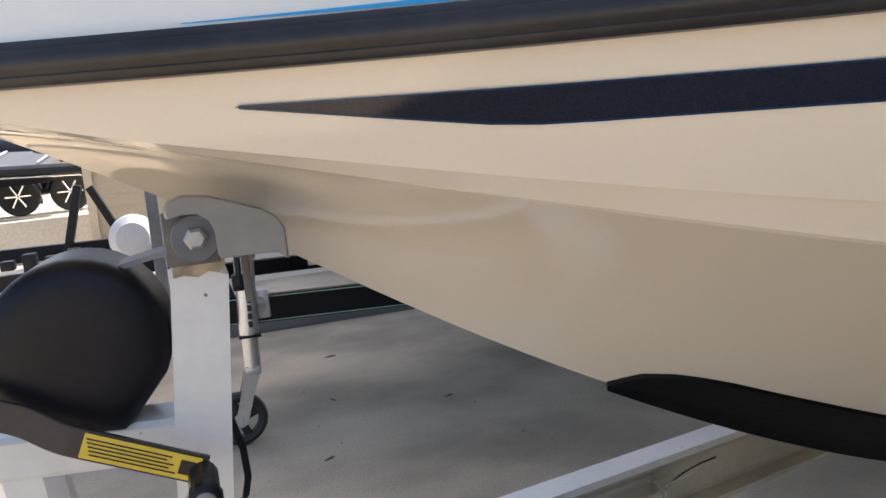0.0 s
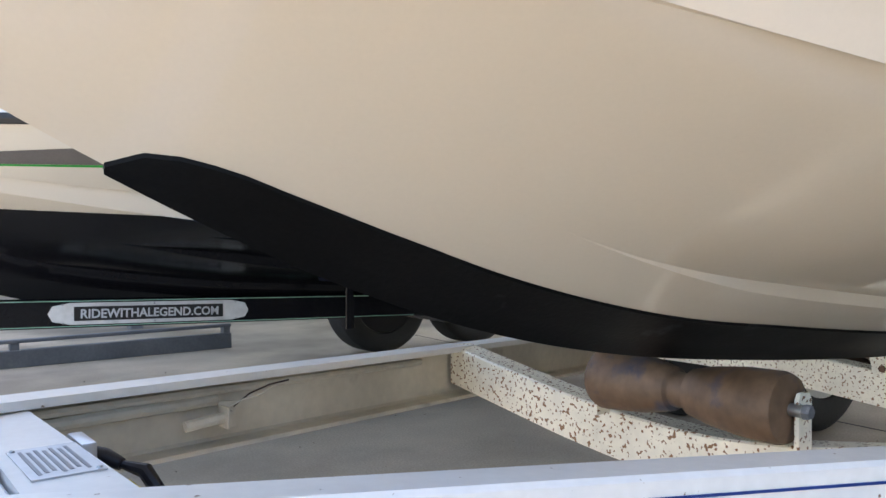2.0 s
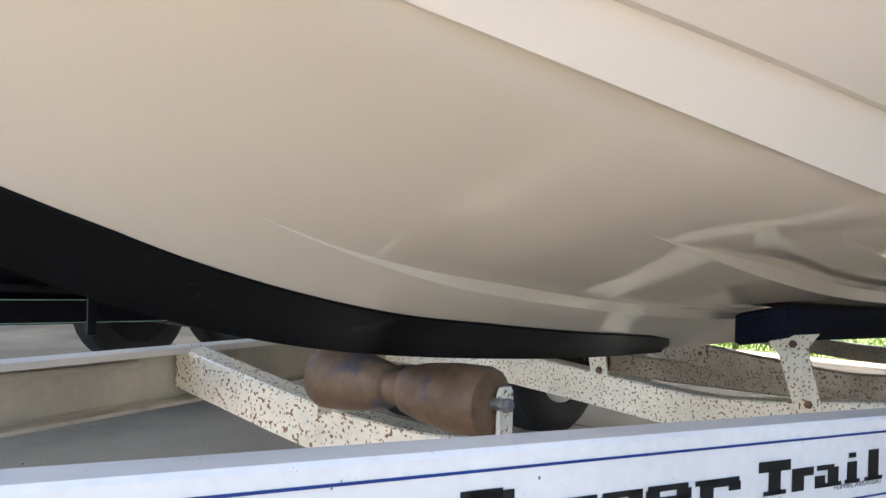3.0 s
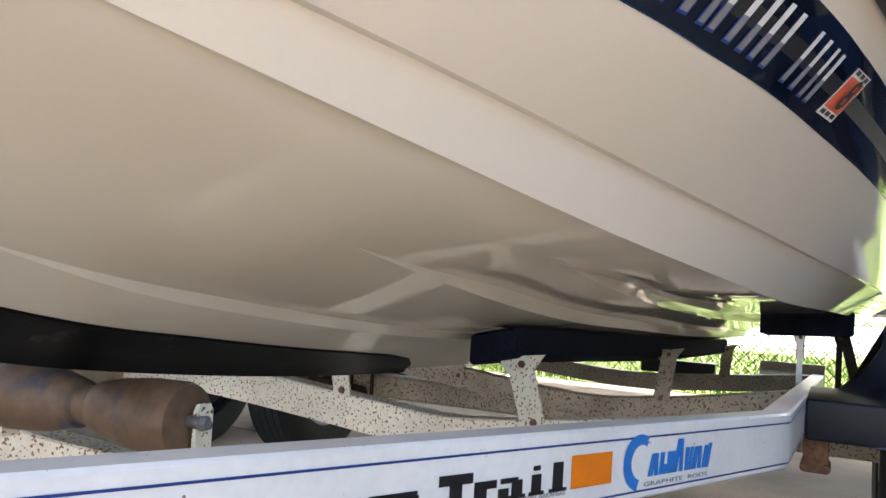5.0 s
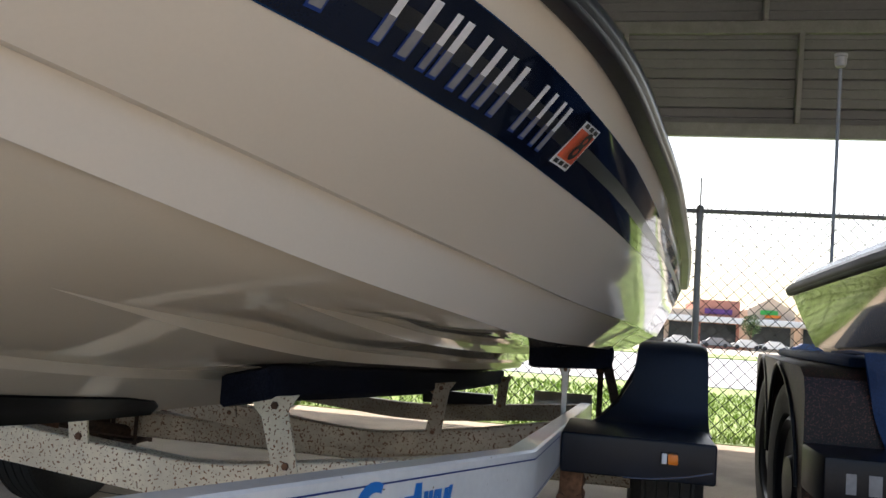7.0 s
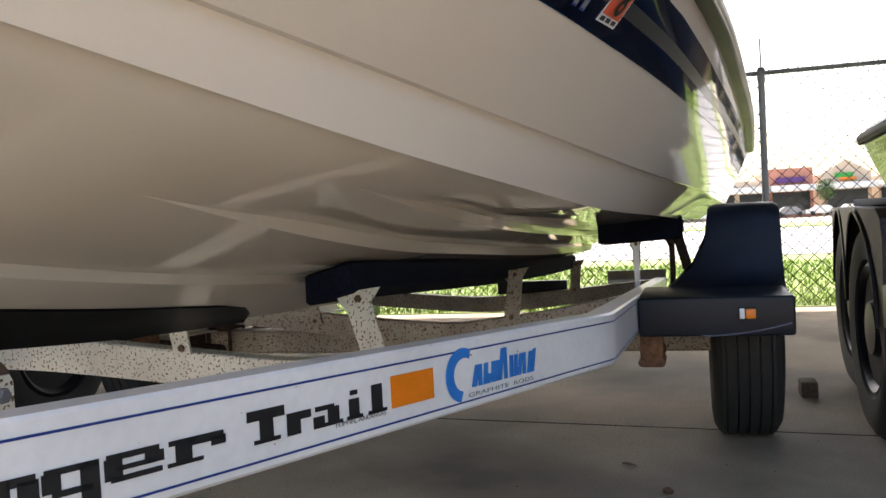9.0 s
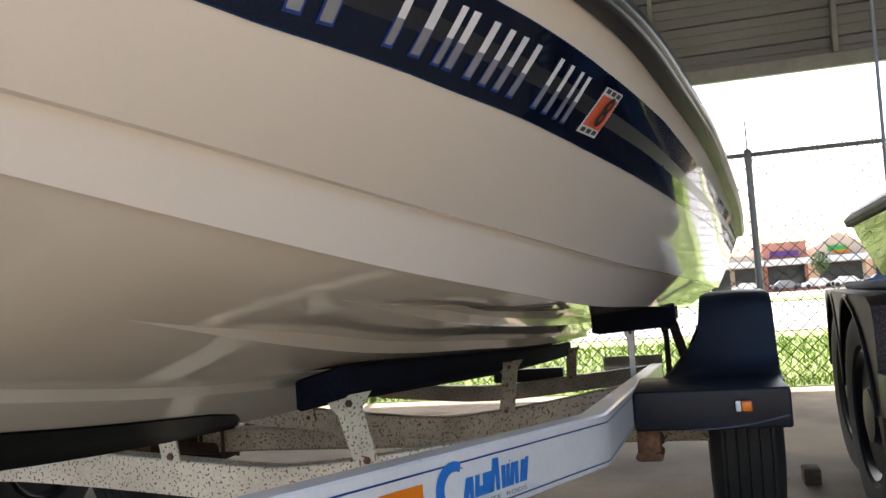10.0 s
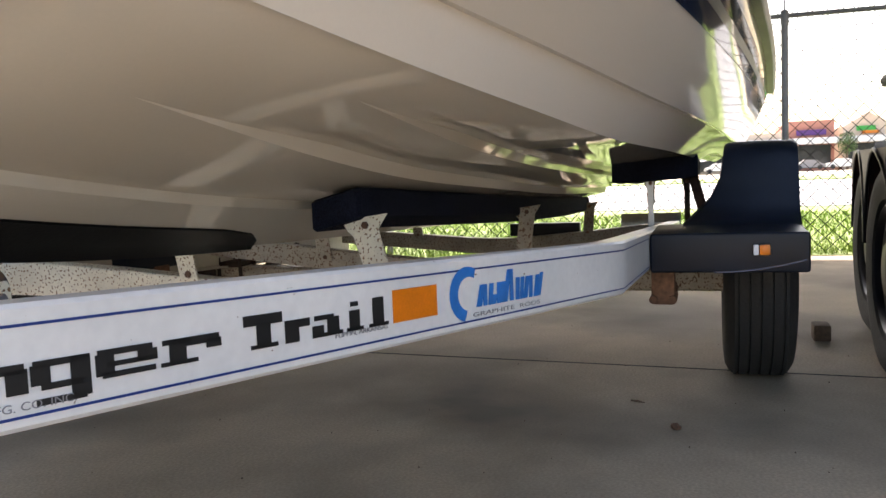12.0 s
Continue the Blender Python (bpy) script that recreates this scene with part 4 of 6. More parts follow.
for r, h in ((0.0, 0.0), (0.0088, 0.0), (0.0098, -0.003), (0.0102, -0.026), (0.0118, -0.029), (0.0118, -0.035), (0.009, -0.037), (0.0, -0.037)):
    rings.append([Vector((kx + (r + (0.0006 if k % 2 and r > 0.009 else 0)) * math.cos(2 * math.pi * k / 28), ky + h, kz + (r + (0.0006 if k % 2 and r > 0.009 else 0)) * math.sin(2 * math.pi * k / 28) + h * 0.25)) for k in range(28)])
loft(bm, rings)
part("knob", bm, BLACKP, crank, "ribbed black knob with grey end")
bm = B()
lathe(bm, [(0.0, -0.0368), (0.0082, -0.0368), (0.0075, -0.0388), (0.0, -0.0393)], (kx, ky, kz - 0.0093), "Y", 20)
part("knob_end", bm, GREYP, crank)

bm = B()
loft(bm, [[Vector((x, 0.02 + a, z)) for a in (-0.002, 0.002)] + [Vector((x + 0.006, 0.02 + a, z + 0.001)) for a in (0.002, -0.002)] for x, z in ((-1.085, 0.89), (-1.076, 0.85), (-1.070, 0.825), (-1.069, 0.80), (-1.073, 0.784), (-1.082, 0.774))])
part("strap_tail", bm, BLACKP, winch, "black strap tail hanging behind the post")

# bow stop
def stop_cover(y0, y1, prof):
    bm = B()
    rings = []
    s = 1 if y1 > y0 else -1
    for y, k in ((y0, 0.95), (y0 + s * 0.0025, 0.99), (y0 + s * 0.006, 1.0), (y1, 1.0)):
        rings.append([Vector((-1.06 + (u + 1.06) * k, y, 1.022 + (v - 1.022) * k)) for u, v in prof])
    return loft(bm, rings)


prof = [(-1.1005, 1.0385), (-1.098, 1.043), (-1.087, 1.0468), (-1.070, 1.0448), (-1.033, 1.0313), (-1.024, 1.025), (-1.0185, 1.016), (-1.0185, 0.9935), (-1.025, 0.999), (-1.033, 0.9998), (-1.0657, 0.9998), (-1.0673, 1.0025), (-1.068, 1.0205), (-1.0713, 1.0284), (-1.0792, 1.0336), (-1.0893, 1.0345), (-1.0994, 1.0322)]
stop = part("bow_stop", stop_cover(-0.090, -0.066, prof), GREYP, trailer, "weathered grey plastic bow stop", angle=0.5)
part("bow_stop_cheek", stop_cover(0.054, 0.03, prof), GREYP, stop)
# recess panel, washer and tongue have the cover's shade in their colours
bm = B()
box(bm, -1.1025, -1.066, -0.080, -0.064, 0.997, 1.036, 0.002)
part("bow_stop_recess", bm, GREYSHADE, stop, "recessed panel round the bolt, coloured darker for its shade")
bm = B()
prism(bm, [(-1.1005, 0.998), (-1.0625, 0.998), (-1.0635, 0.9905), (-1.068, 0.9875), (-1.075, 0.9895), (-1.083, 0.9860), (-1.092, 0.9885), (-1.1003, 0.9875)], 0.0006, lambda u, v, w: Vector((u, -0.0632 + w, v)))
part("rust_stain", bm, STAIN, trailer, "brown rust stain under the bolt")
bm = B()
lathe(bm, [(0.0, -0.0915), (0.0058, -0.0915), (0.0082, -0.0895), (0.0088, -0.083), (0.0, -0.083)], (-1.081, 0.0, 1.016), "Y", 6)
part("bolt", bm, STEEL, stop, "grey bolt head")
bm = B()
lathe(bm, [(0.0, -0.0835), (0.0162, -0.0835), (0.0172, -0.0825), (0.0172, -0.0795), (0.0, -0.079)], (-1.081, 0.0, 1.016), "Y", 28)
part("washer", bm, STEELGREY, stop, "washer coloured darker for the recess shade")
bm = B()
box(bm, -1.052, -1.046, -0.072, -0.067, 0.964, 1.0, 0.0015)
part("stop_tongue", bm, GREYSHADE, stop)

# bunks and their uprights
def bunk(line, x0, x1, half, label, drop=0.062, flat=False, rise=0.0):
    bm = B()
    rings = []
    n = 14
    for i in range(n + 1):
        x = x0 + (x1 - x0) * i / n
        y = line(x)
        pts = []
        for s in (-half, half):
            z = bottom_z(x, abs(y) + s) - 0.004 + rise
            pts.append((math.copysign(abs(y) + s, y), z))
        (a, za), (b, zb) = pts
        lo = (za - drop, za - drop if flat else zb - drop)
        e = 0.006
        rings.append([Vector((x, p, q)) for p, q in ((a, za - e), (a + (b - a) * 0.08, za), (b - (b - a) * 0.08, zb), (b, zb - e), (b, lo[1] + e), (b - (b - a) * 0.08, lo[1]), (a + (b - a) * 0.08, lo[0]), (a, lo[0] + e))])
    rings[0] = [v + Vector((0, 0, -0.005)) for v in rings[0]]
    rings.insert(0, [v.lerp(sum(rings[0], Vector()) / 8, 0.12) + Vector((-0.012, 0, -0.002)) for v in rings[0]])
    loft(bm, rings)
    return part("bunk", bm, CARPET, trailer, label, angle=0.7)


inner = lambda s: (lambda x: s * (0.236 + 0.048 * (x - 0.78)))
outer = lambda s: (lambda x: s * 0.745)
for s in (-1, 1):
    bunk(inner(s), 0.78, 3.15, 0.052, "navy carpeted inner bunk")
    bunk(outer(s), 2.22, 3.0, 0.14, "navy carpeted outer bunk", 0.080, False, 0.022)


def upright(x, y, z0, z1, lean=0.0, w=0.042, material=RUSTY):
    bm = B()
    prism(bm, [(-w / 2, z0), (w / 2, z0), (w / 2 + lean, z1 - 0.03), (w * 0.9 + lean, z1), (-w * 0.95 + lean, z1 - 0.012), (-w * 0.8 + lean, z1 - 0.03), (-w / 2 + lean, z1 - 0.045)], 0.006, lambda u, v, k: Vector((x + k, y - u, v)))
    u = part("bunk_upright", bm, material, trailer, "rust-spotted bunk upright")
    for zz, uu in ((z0 + 0.014, 0.0), (z1 - 0.022, lean)):
        b2 = B()
        lathe(b2, [(0.0, -0.006), (0.007, -0.006), (0.008, -0.002), (0.0, 0.0)], (x, y - uu, zz), "X", 6)
        part("bolt", b2, RUST, u)
    return u


upright(0.795, -0.318, 0.455, 0.600, -0.03, 0.05)
upright(0.795, 0.112, 0.470, 0.580, -0.012, 0.04)
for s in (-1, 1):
    upright(1.943, s * 0.345, 0.385, 0.56, -0.02 * s, 0.05, SHADEDRUST)
    upright(3.09, s * 0.40, 0.37, 0.52, -0.01 * s, 0.045, SHADEDRUST)
    upright(2.30, s * 0.727, 0.40, 0.630, 0.0, 0.018, ALU)
    upright(2.31, s * 0.727, 0.535, 0.632, 0.0, 0.026, SHADEDRUST)
    upright(2.42, s * 0.845, 0.40, 0.630, 0.0, 0.020, DARKRUST)
    bm = B()
    bar(bm, (2.95, s * 0.855, 0.625), (2.95, s * 0.912, 0.41), 0.04, 0.012, 0.002, up=(1, 0, 0))
    part("bunk_brace", bm, DARKRUST, trailer, "dark slanting bunk brace")
bm = B()
loft(bm, [[Vector((3.30 - 0.03 * math.sin(math.pi * (0.12 + 0.8 * k / 8)), y, 0.350 + 0.100 * k / 8)) for k in range(9)] + [Vector((3.304 - 0.03 * math.sin(math.pi * (0.12 + 0.8 * k / 8)), y, 0.350 + 0.100 * k / 8)) for k in range(8, -1, -1)] for y in (-0.795, -0.66, -0.53)])
part("rear_plate", bm, STEEL, trailer, "curved dull metal plate at the rear")
bm = B()
box(bm, 3.20, 3.24, -0.35, -0.02, 0.36, 0.42, 0.006)
part("tail_lamp_box", bm, BLACKP, trailer, "black tail lamp box")


# wheels, fenders, axle
def wheel(x, y, r, w, side, holder, rim_mat, group=""):
    """A tyre with rim; side is the sign of y on which its outer face lies."""
    prof = [(r * 0.60, -w * 0.36), (r * 0.64, -w * 0.46), (r * 0.78, -w * 0.50), (r * 0.90, -w * 0.475), (r * 0.965, -w * 0.41), (r * 0.99, -w * 0.36)]
    tread = []
    for g in (-0.30, -0.15, 0.0, 0.15, 0.30):
        tread += [(r, w * (g - 0.055)), (r, w * (g - 0.012)), (r - 0.008, w * (g - 0.008)), (r - 0.008, w * (g + 0.008)), (r, w * (g + 0.012)), (r, w * (g + 0.055))]
    prof = prof + tread + [(a, -b) for a, b in reversed(prof)]
    bm = B()
    lathe(bm, prof, (x, y, r), "Y", 56)
    t = part("tyre", bm, TYRE, holder, "black trailer tyre with worn tread")
    bm = B()
    o = side
    lathe(bm, [(r * 0.615, -o * w * 0.42), (r * 0.615, o * w * 0.40), (r * 0.58, o * w * 0.44), (r * 0.54, o * w * 0.40), (r * 0.50, o * w * 0.30), (r * 0.28, o * w * 0.34), (r * 0.24, o * w * 0.44), (0.02, o * w * 0.46), (0.0, o * w * 0.46)], (x, y, r), "Y", 40)
    part("rim", bm, rim_mat, t, "wheel rim")
    return t


def fender_part(s, holder, material, label):
    """A step fender: low step block in front, then a tall hood over the tyre whose inner side flares into the step."""
    bm = B()
    box(bm, 1.46, 1.80, min(s * 0.776, s * 1.150), max(s * 0.776, s * 1.150), 0.400, 0.499, 0.010, seg=3)
    prof = [(1.70, 0.470), (1.70, 0.497), (1.76, 0.502), (1.80, 0.520), (1.828, 0.56), (1.848, 0.62), (1.865, 0.675), (1.880, 0.702), (1.905, 0.720), (1.95, 0.729), (2.10, 0.732), (2.28, 0.729), (2.33, 0.72), (2.37, 0.70), (2.41, 0.62), (2.46, 0.50), (2.49, 0.40), (2.455, 0.40)]
    for k in range(15):
        a = radians(8 + 164 * k / 14)
        prof.append((2.12 + 0.352 * math.cos(a), 0.33 + 0.352 * math.sin(a)))
    def inn(u, v):
        if v < 0.498 and u < 1.75:
            return 0.80
        flare = max(0.0, 1 - (v - 0.50) / 0.20)
        return 0.958 - 0.115 * flare**2.6 + 0.09 * max(0.0, u - 1.86) if v >= 0.49 else 0.93
    rings = []
    for t, dz in ((0.0, -0.006), (0.06, -0.001), (0.5, 0.0), (0.94, -0.001), (1.0, -0.008)):
        rings.append([Vector((u, s * (inn(u, v) + (1.160 - inn(u, v)) * t), v + (dz if i < 18 else 0))) for i, (u, v) in enumerate(prof)])
    loft(bm, rings)
    return part("fender", bm, material, holder, label, angle=0.6)


for s in (-1, 1):
    fender_part(s, trailer, FENDER, "dark blue metalflake step fender")
    wheel(2.12, s * 1.058, 0.325, 0.205, s, trailer, WHITE)
bm = B()
box(bm, 1.452, 1.459, -1.060, -1.018, 0.443, 0.472, 0.003)
lamp = part("marker_lamp", bm, BLACKP, trailer)
bm = B()
box(bm, 1.440, 1.453, -1.058, -1.034, 0.445, 0.470, 0.004)
part("lens", bm, ORANGE, lamp, "amber marker lens")
bm = B()
box(bm, 1.444, 1.453, -1.032, -1.020, 0.445, 0.470, 0.002)
part("lamp_edge", bm, WHITEINK, lamp, "white lamp edge")
bm = B()
loft(bm, [[Vector((1.4585, -0.93 - 0.21 * i / 10, 0.404 + 0.030 * (i / 10) ** 2 - k)) for k in (0, 0.004)] for i in range(11)], False, False)
part("fender_trim", bm, DEEPBLUE, trailer, "worn blue trim line")
bm = B()
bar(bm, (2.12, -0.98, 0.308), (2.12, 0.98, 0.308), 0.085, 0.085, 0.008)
part("axle", bm, SHADEDRUST, trailer, "square axle tube in rust-freckled paint darkened for shade")
for s in (-1, 1):
    bm = B()
    tube(bm, [(1.62, s * 0.80, 0.375), (1.75, s * 0.80, 0.345), (2.12, s * 0.80, 0.27), (2.5, s * 0.80, 0.345), (2.62, s * 0.80, 0.38)], [0.018, 0.02, 0.024, 0.02, 0.018], 8)
    part("leaf_spring", bm, RUST if s < 0 else DARKRUST, trailer, "rusty leaf spring")
    bm = B()
    box(bm, 1.585, 1.66, s * 0.80 - 0.03, s * 0.80 + 0.03, 0.30, 0.41, 0.006)
    part("spring_hanger", bm, RUST, trailer, "rusty spring hanger")
    for k in (-0.025, 0.025):
        bm = B()
        tube(bm, [(1.57, s * 0.80 + k, 0.315), (1.675, s * 0.80 + k, 0.315)], 0.011, 8)
        part("shackle_bolt", bm, RUST, trailer)
bm = B()
box(bm, 2.06, 2.18, 0.80 - 0.04, 0.80 + 0.04, 0.352, 0.372, 0.003)
for k in (-0.045, 0.045):
    for j in (-0.052, 0.052):
        tube(bm, [(2.12 + j, 0.80 + k, 0.235), (2.12 + j, 0.80 + k, 0.388)], 0.007, 8)
box(bm, 2.06, 2.18, 0.80 - 0.05, 0.80 + 0.05, 0.240, 0.252, 0.003)
part("axle_clamp", bm, DARKRUST, trailer, "rusty spring clamp with its bolts round the axle")
bm = B()
lathe(bm, [(0.0, -0.035), (0.11, -0.035), (0.128, -0.02), (0.128, 0.03), (0.0, 0.03)], (2.12, 0.90, 0.31), "Y", 24)
part("brake_drum", bm, DARKRUST, trailer, "dark rusty brake drum")

# ---------------- neighbouring boats ----------------
def neighbour(dx, dy, label, bottom, top, cap, rail_label, paint=None):
    b = thing("bass_boat", (dx, dy, 0), label, "boat")
    d = (dx, dy, 0)
    if paint is None:
        part("hull_bottom", moved(hull_mesh("bottom"), d), bottom, b)
    else:
        for keep, m_, n_ in ((True, bottom, "hull_bottom"), (False, top, "hull_bow")):
            bm = hull_mesh("bottom")
            bmesh.ops.bisect_plane(bm, geom=list(bm.verts) + list(bm.edges) + list(bm.faces), plane_co=(0, 0, paint), plane_no=(0.055, 0, 1.0), clear_outer=keep, clear_inner=not keep)
            if keep:
                for v in bm.verts:
                    line = paint - 0.055 * v.co.x
                    v.co.z = line - 1.5 * (line - v.co.z)
            if keep:
                part(n_, moved(bm, d), m_, b)
                continue
            bm.verts.index_update()
            left = set(bm.faces)
            while left:
                todo, island = [left.pop()], set()
                while todo:
                    f = todo.pop()
                    island.add(f)
                    for e in f.edges:
                        for g in e.link_faces:
                            if g in left:
                                left.discard(g)
                                todo.append(g)
                piece, twin = B(), {}
                for f in island:
                    for v in f.verts:
                        if v not in twin:
                            twin[v] = piece.verts.new(v.co)
                for f in sorted(island, key=lambda g: tuple(g.calc_center_median())):
                    piece.faces.new([twin[v] for v in f.verts])
                part(n_, moved(piece, d), m_, b)
            bm.free()
    part("hull_side", moved(hull_mesh("side"), d), top, b, angle=0.45)
    part("rub_rail", moved(rail_mesh(), d), RUBBER, b, rail_label)
    part("deck", moved(deck_mesh(), d), cap, b)
    return b


def simple_trailer(dx, dy, label, paint, tandem, fork=True):
    t = thing("boat_trailer", (dx, dy, 0), label, "trailer")
    for s in (-1, 1):
        bm = B()
        if fork:
            bar(bm, (dx - 0.2, dy + s * 0.30, 0.47), (dx + 0.9, dy + s * 0.72, 0.43), 0.05, 0.1)
        bar(bm, (dx + (0.9 if fork else 1.5), dy + s * 0.74, 0.43 if fork else 0.41), (dx + 3.3, dy + s * 0.74, 0.36), 0.05, 0.1)
        part("frame_beam", bm, paint, t)
        bm = B()
        bar(bm, (dx + 0.9, dy + s * 0.30, 0.585), (dx + 3.2, dy + s * 0.40, 0.545), 0.1, 0.045, 0.008)
        part("bunk", bm, CARPET, t)
        for x in (1.0, 2.0, 3.0):
            bm = B()
            bar(bm, (dx + x, dy + s * 0.34, 0.36), (dx + x, dy + s * 0.34, 0.57), 0.04, 0.01, 0.002, up=(0, 1, 0))
            part("bunk_upright", bm, paint, t)
        for x in ((2.08, 2.83) if tandem else (2.12,)):
            wheel(dx + x, (dy + s * 1.16 - (0.07 if dy < 0 and x > 2.5 else 0)) if tandem else dy + s * 1.06, 0.33, 0.225, s, t, BLACKP if tandem else ALU)
    for x in ((0.85, 1.5, 3.1) if fork else (1.5, 3.1)):
        bm = B()
        bar(bm, (dx + x, dy - 0.74, 0.39), (dx + x, dy + 0.74, 0.39), 0.06, 0.07)
        part("cross_member", bm, paint, t)
    bm = B()
    bar(bm, (dx + 2.5, dy - 1.0, 0.33), (dx + 2.5, dy + 1.0, 0.33), 0.06, 0.06)
    part("axle", bm, RUST, t)
    return t


# the green-striped boat beyond
boat2 = neighbour(-0.12, 2.70, "white bass boat with black bottom and green stripe on its trailer", BLACKGEL, GELTOP2, GELTOP, "black rub rail", 0.835)


def far_band(lo, hi, x0, x1, mat_, label, off):
    part("side_stripe", moved(side_band(lo, hi, x0, x1, 50, off, 3), (-0.12, 2.70, 0)), mat_, boat2, label)


line_low = lambda x: 0.991 - 0.014 * (x + 1.0)
line_high = lambda x: line_low(x) + 0.003 + 0.004 * (x + 1.0)
far_band(line_low, line_high, -1.0, 1.2, GREEN, "bright green pinstripe", 0.0016)
far_band(lambda x: line_high(x) + 0.0005, lambda x: line_high(x) + 0.001 + 0.060 * min(0.9, x + 0.93), -0.93, 1.2, STRIPEGREY, "grey stripe", 0.0022)
trailer2 = simple_trailer(-0.12, 2.70, "black boat trailer with thin green pinstripes and a chrome sign", BLACKGEL, True, False)
bm = B()
bar(bm, (-2.3, 2.59, 0.557), (1.6, 2.59, 0.409), 0.05, 0.105, 0.004)
tongue2 = part("tongue_beam", bm, BLACKGEL, trailer2, "black tongue beam")


def on_tongue(x, v, off=0.0):
    return Vector((x, 2.565 - off, 0.4695 - 0.038 * x + v))


for v in (0.046, -0.046):
    bm = B()
    loft(bm, [[on_tongue(x, v - 0.0016, 0.001), on_tongue(x, v + 0.0016, 0.001)] for x in (-2.2, 0, 1.5)], False, False)
    part("pinstripe", bm, PALEGREEN, tongue2, "pale green pinstripe")
bm = B()
poly = [(-0.250, 0.0), (-0.235, 0.028), (-0.175, 0.040), (0.44, 0.040), (0.50, 0.028), (0.515, 0.0), (0.50, -0.028), (0.44, -0.040), (-0.175, -0.040), (-0.235, -0.028)]
loft(bm, [[on_tongue(u, v, 0.001) for u, v in poly], [on_tongue(u, v, 0.007) for u, v in poly]])
plate2 = part("sign_frame", bm, SIGNFRAME, tongue2, "polished metal sign frame")
bm = B()
poly = [(-0.162, -0.026), (0.405, -0.026), (0.405, 0.026), (-0.162, 0.026)]
loft(bm, [[on_tongue(u, v, 0.0075) for u, v in poly], [on_tongue(u, v, 0.009) for u, v in poly]])
part("sign_panel", bm, BLACKINK, plate2, "black sign panel with silver letters")
d = Vector((1, 0, -0.038)).normalized()
p = on_tongue(-0.140, -0.016, 0.0105)
m = Matrix(((d.x, 0.038, 0, p.x), (0, 0, -1, p.y), (d.z, 1, 0, p.z), (0, 0, 0, 1)))
words("sign_lettering", "RIDEWITHALEGEND.COM", 0.046, m, SIGNSILVER, plate2, 0.0005, 0.525, 0.0, 0.0011)
for u in (-0.2, 0.13, 0.46):
    for v in (-0.034, 0.034):
        bm = B()
        c = on_tongue(u, v, 0.009)
        lathe(bm, [(0.0, 0.0), (0.004, 0.0), (0.003, -0.002), (0.0, -0.003)], c, "Y", 8)
        part("screw", bm, GREYINK, plate2)
bm = B()
bar(bm, (-1.05, 3.25, 0.585), (1.5, 3.30, 0.53), 0.05, 0.07, 0.004)
far_side = part("frame_beam", bm, BLACKGEL, trailer2, "black frame beam with pale lettering bars")
for k in range(4):
    bm = B()
    box(bm, -0.62 + 0.055 * k, -0.58 + 0.055 * k, 3.219, 3.222, 0.560, 0.585 if k else 0.595)
    part("lettering_bar", bm, WHITEINK, far_side)
# jack of the far trailer
bm = B()
tube(bm, [(-0.952, 2.50, 0.42), (-0.935, 2.50, 0.78)], 0.037, 20)
tube(bm, [(-0.956, 2.50, 0.29), (-0.952, 2.50, 0.42)], 0.030, 20)
jack2 = part("jack_tube", bm, ALU, trailer2, "silver wheel jack")
bm = B()
box(bm, -0.972, -0.898, 2.46, 2.54, 0.745, 0.83, 0.014)
bar(bm, (-0.955, 2.49, 0.80), (-0.965, 2.46, 0.62), 0.02, 0.03, 0.004)
box(bm, -0.99, -0.945, 2.45, 2.50, 0.60, 0.66, 0.008)
part("jack_crank", bm, BLACKP, jack2, "black jack crank")
for k in range(6):
    bm = B()
    box(bm, -0.952 + 0.0016 * k, -0.936 + 0.0016 * k, 2.4605, 2.4625, 0.46 + 0.03 * k, 0.482 + 0.03 * k)
    part("maker_bar", bm, BLACKINK, jack2)
bm = B()
box(bm, -0.992, -0.912, 2.46, 2.54, 0.420, 0.430, 0.002)
part("jack_band", bm, BLACKP, jack2)
bm = B()
box(bm, -0.91, -0.86, 2.545, 2.563, 0.47, 0.58, 0.008)
tube(bm, [(-0.93, 2.53, 0.525), (-0.89, 2.55, 0.525)], 0.03, 16)
part("jack_mount", bm, ALU, jack2)
bm = B()
box(bm, -0.985, -0.925, 2.47, 2.55, 0.275, 0.312, 0.012)
part("caster_collar", bm, ALU, jack2, "silver caster collar")
for y in (2.505, 2.570):
    bm = B()
    prism(bm, [(-0.985, 0.29), (-0.925, 0.29), (-0.965, 0.19), (-1.000, 0.085), (-1.025, 0.075), (-1.045, 0.095), (-1.015, 0.19)], 0.006, lambda u, v, w: Vector((u, y + w, v)))
    part("caster_fork", bm, ALU, jack2, "silver caster fork plate")
CY, CR = 2.540, 0.104
bm = B()
tread = [(0.068, -0.020), (0.085, -0.026), (0.098, -0.020), (CR, 0.0), (0.098, 0.020), (0.085, 0.026), (0.068, 0.020), (0.068, -0.020)]
loft(bm, [[Vector((-1.025 + r * math.cos(2 * math.pi * k / 36), CY + h, CR + r * math.sin(2 * math.pi * k / 36))) for k in range(36)] for r, h in tread], True, False)
bmesh.ops.remove_doubles(bm, verts=bm.verts, dist=1e-5)
cw = part("caster_wheel", bm, RUBBER, jack2, "black caster tyre")
for k in range(4):
    bm = B()
    a = radians(90 * k + 20)
    bar(bm, (-1.025, CY, CR), (-1.025 + 0.074 * math.cos(a), CY, CR + 0.074 * math.sin(a)), 0.03, 0.026, 0.003, up=(0, 1, 0))
    part("spoke", bm, RUBBER, cw)
bm = B()
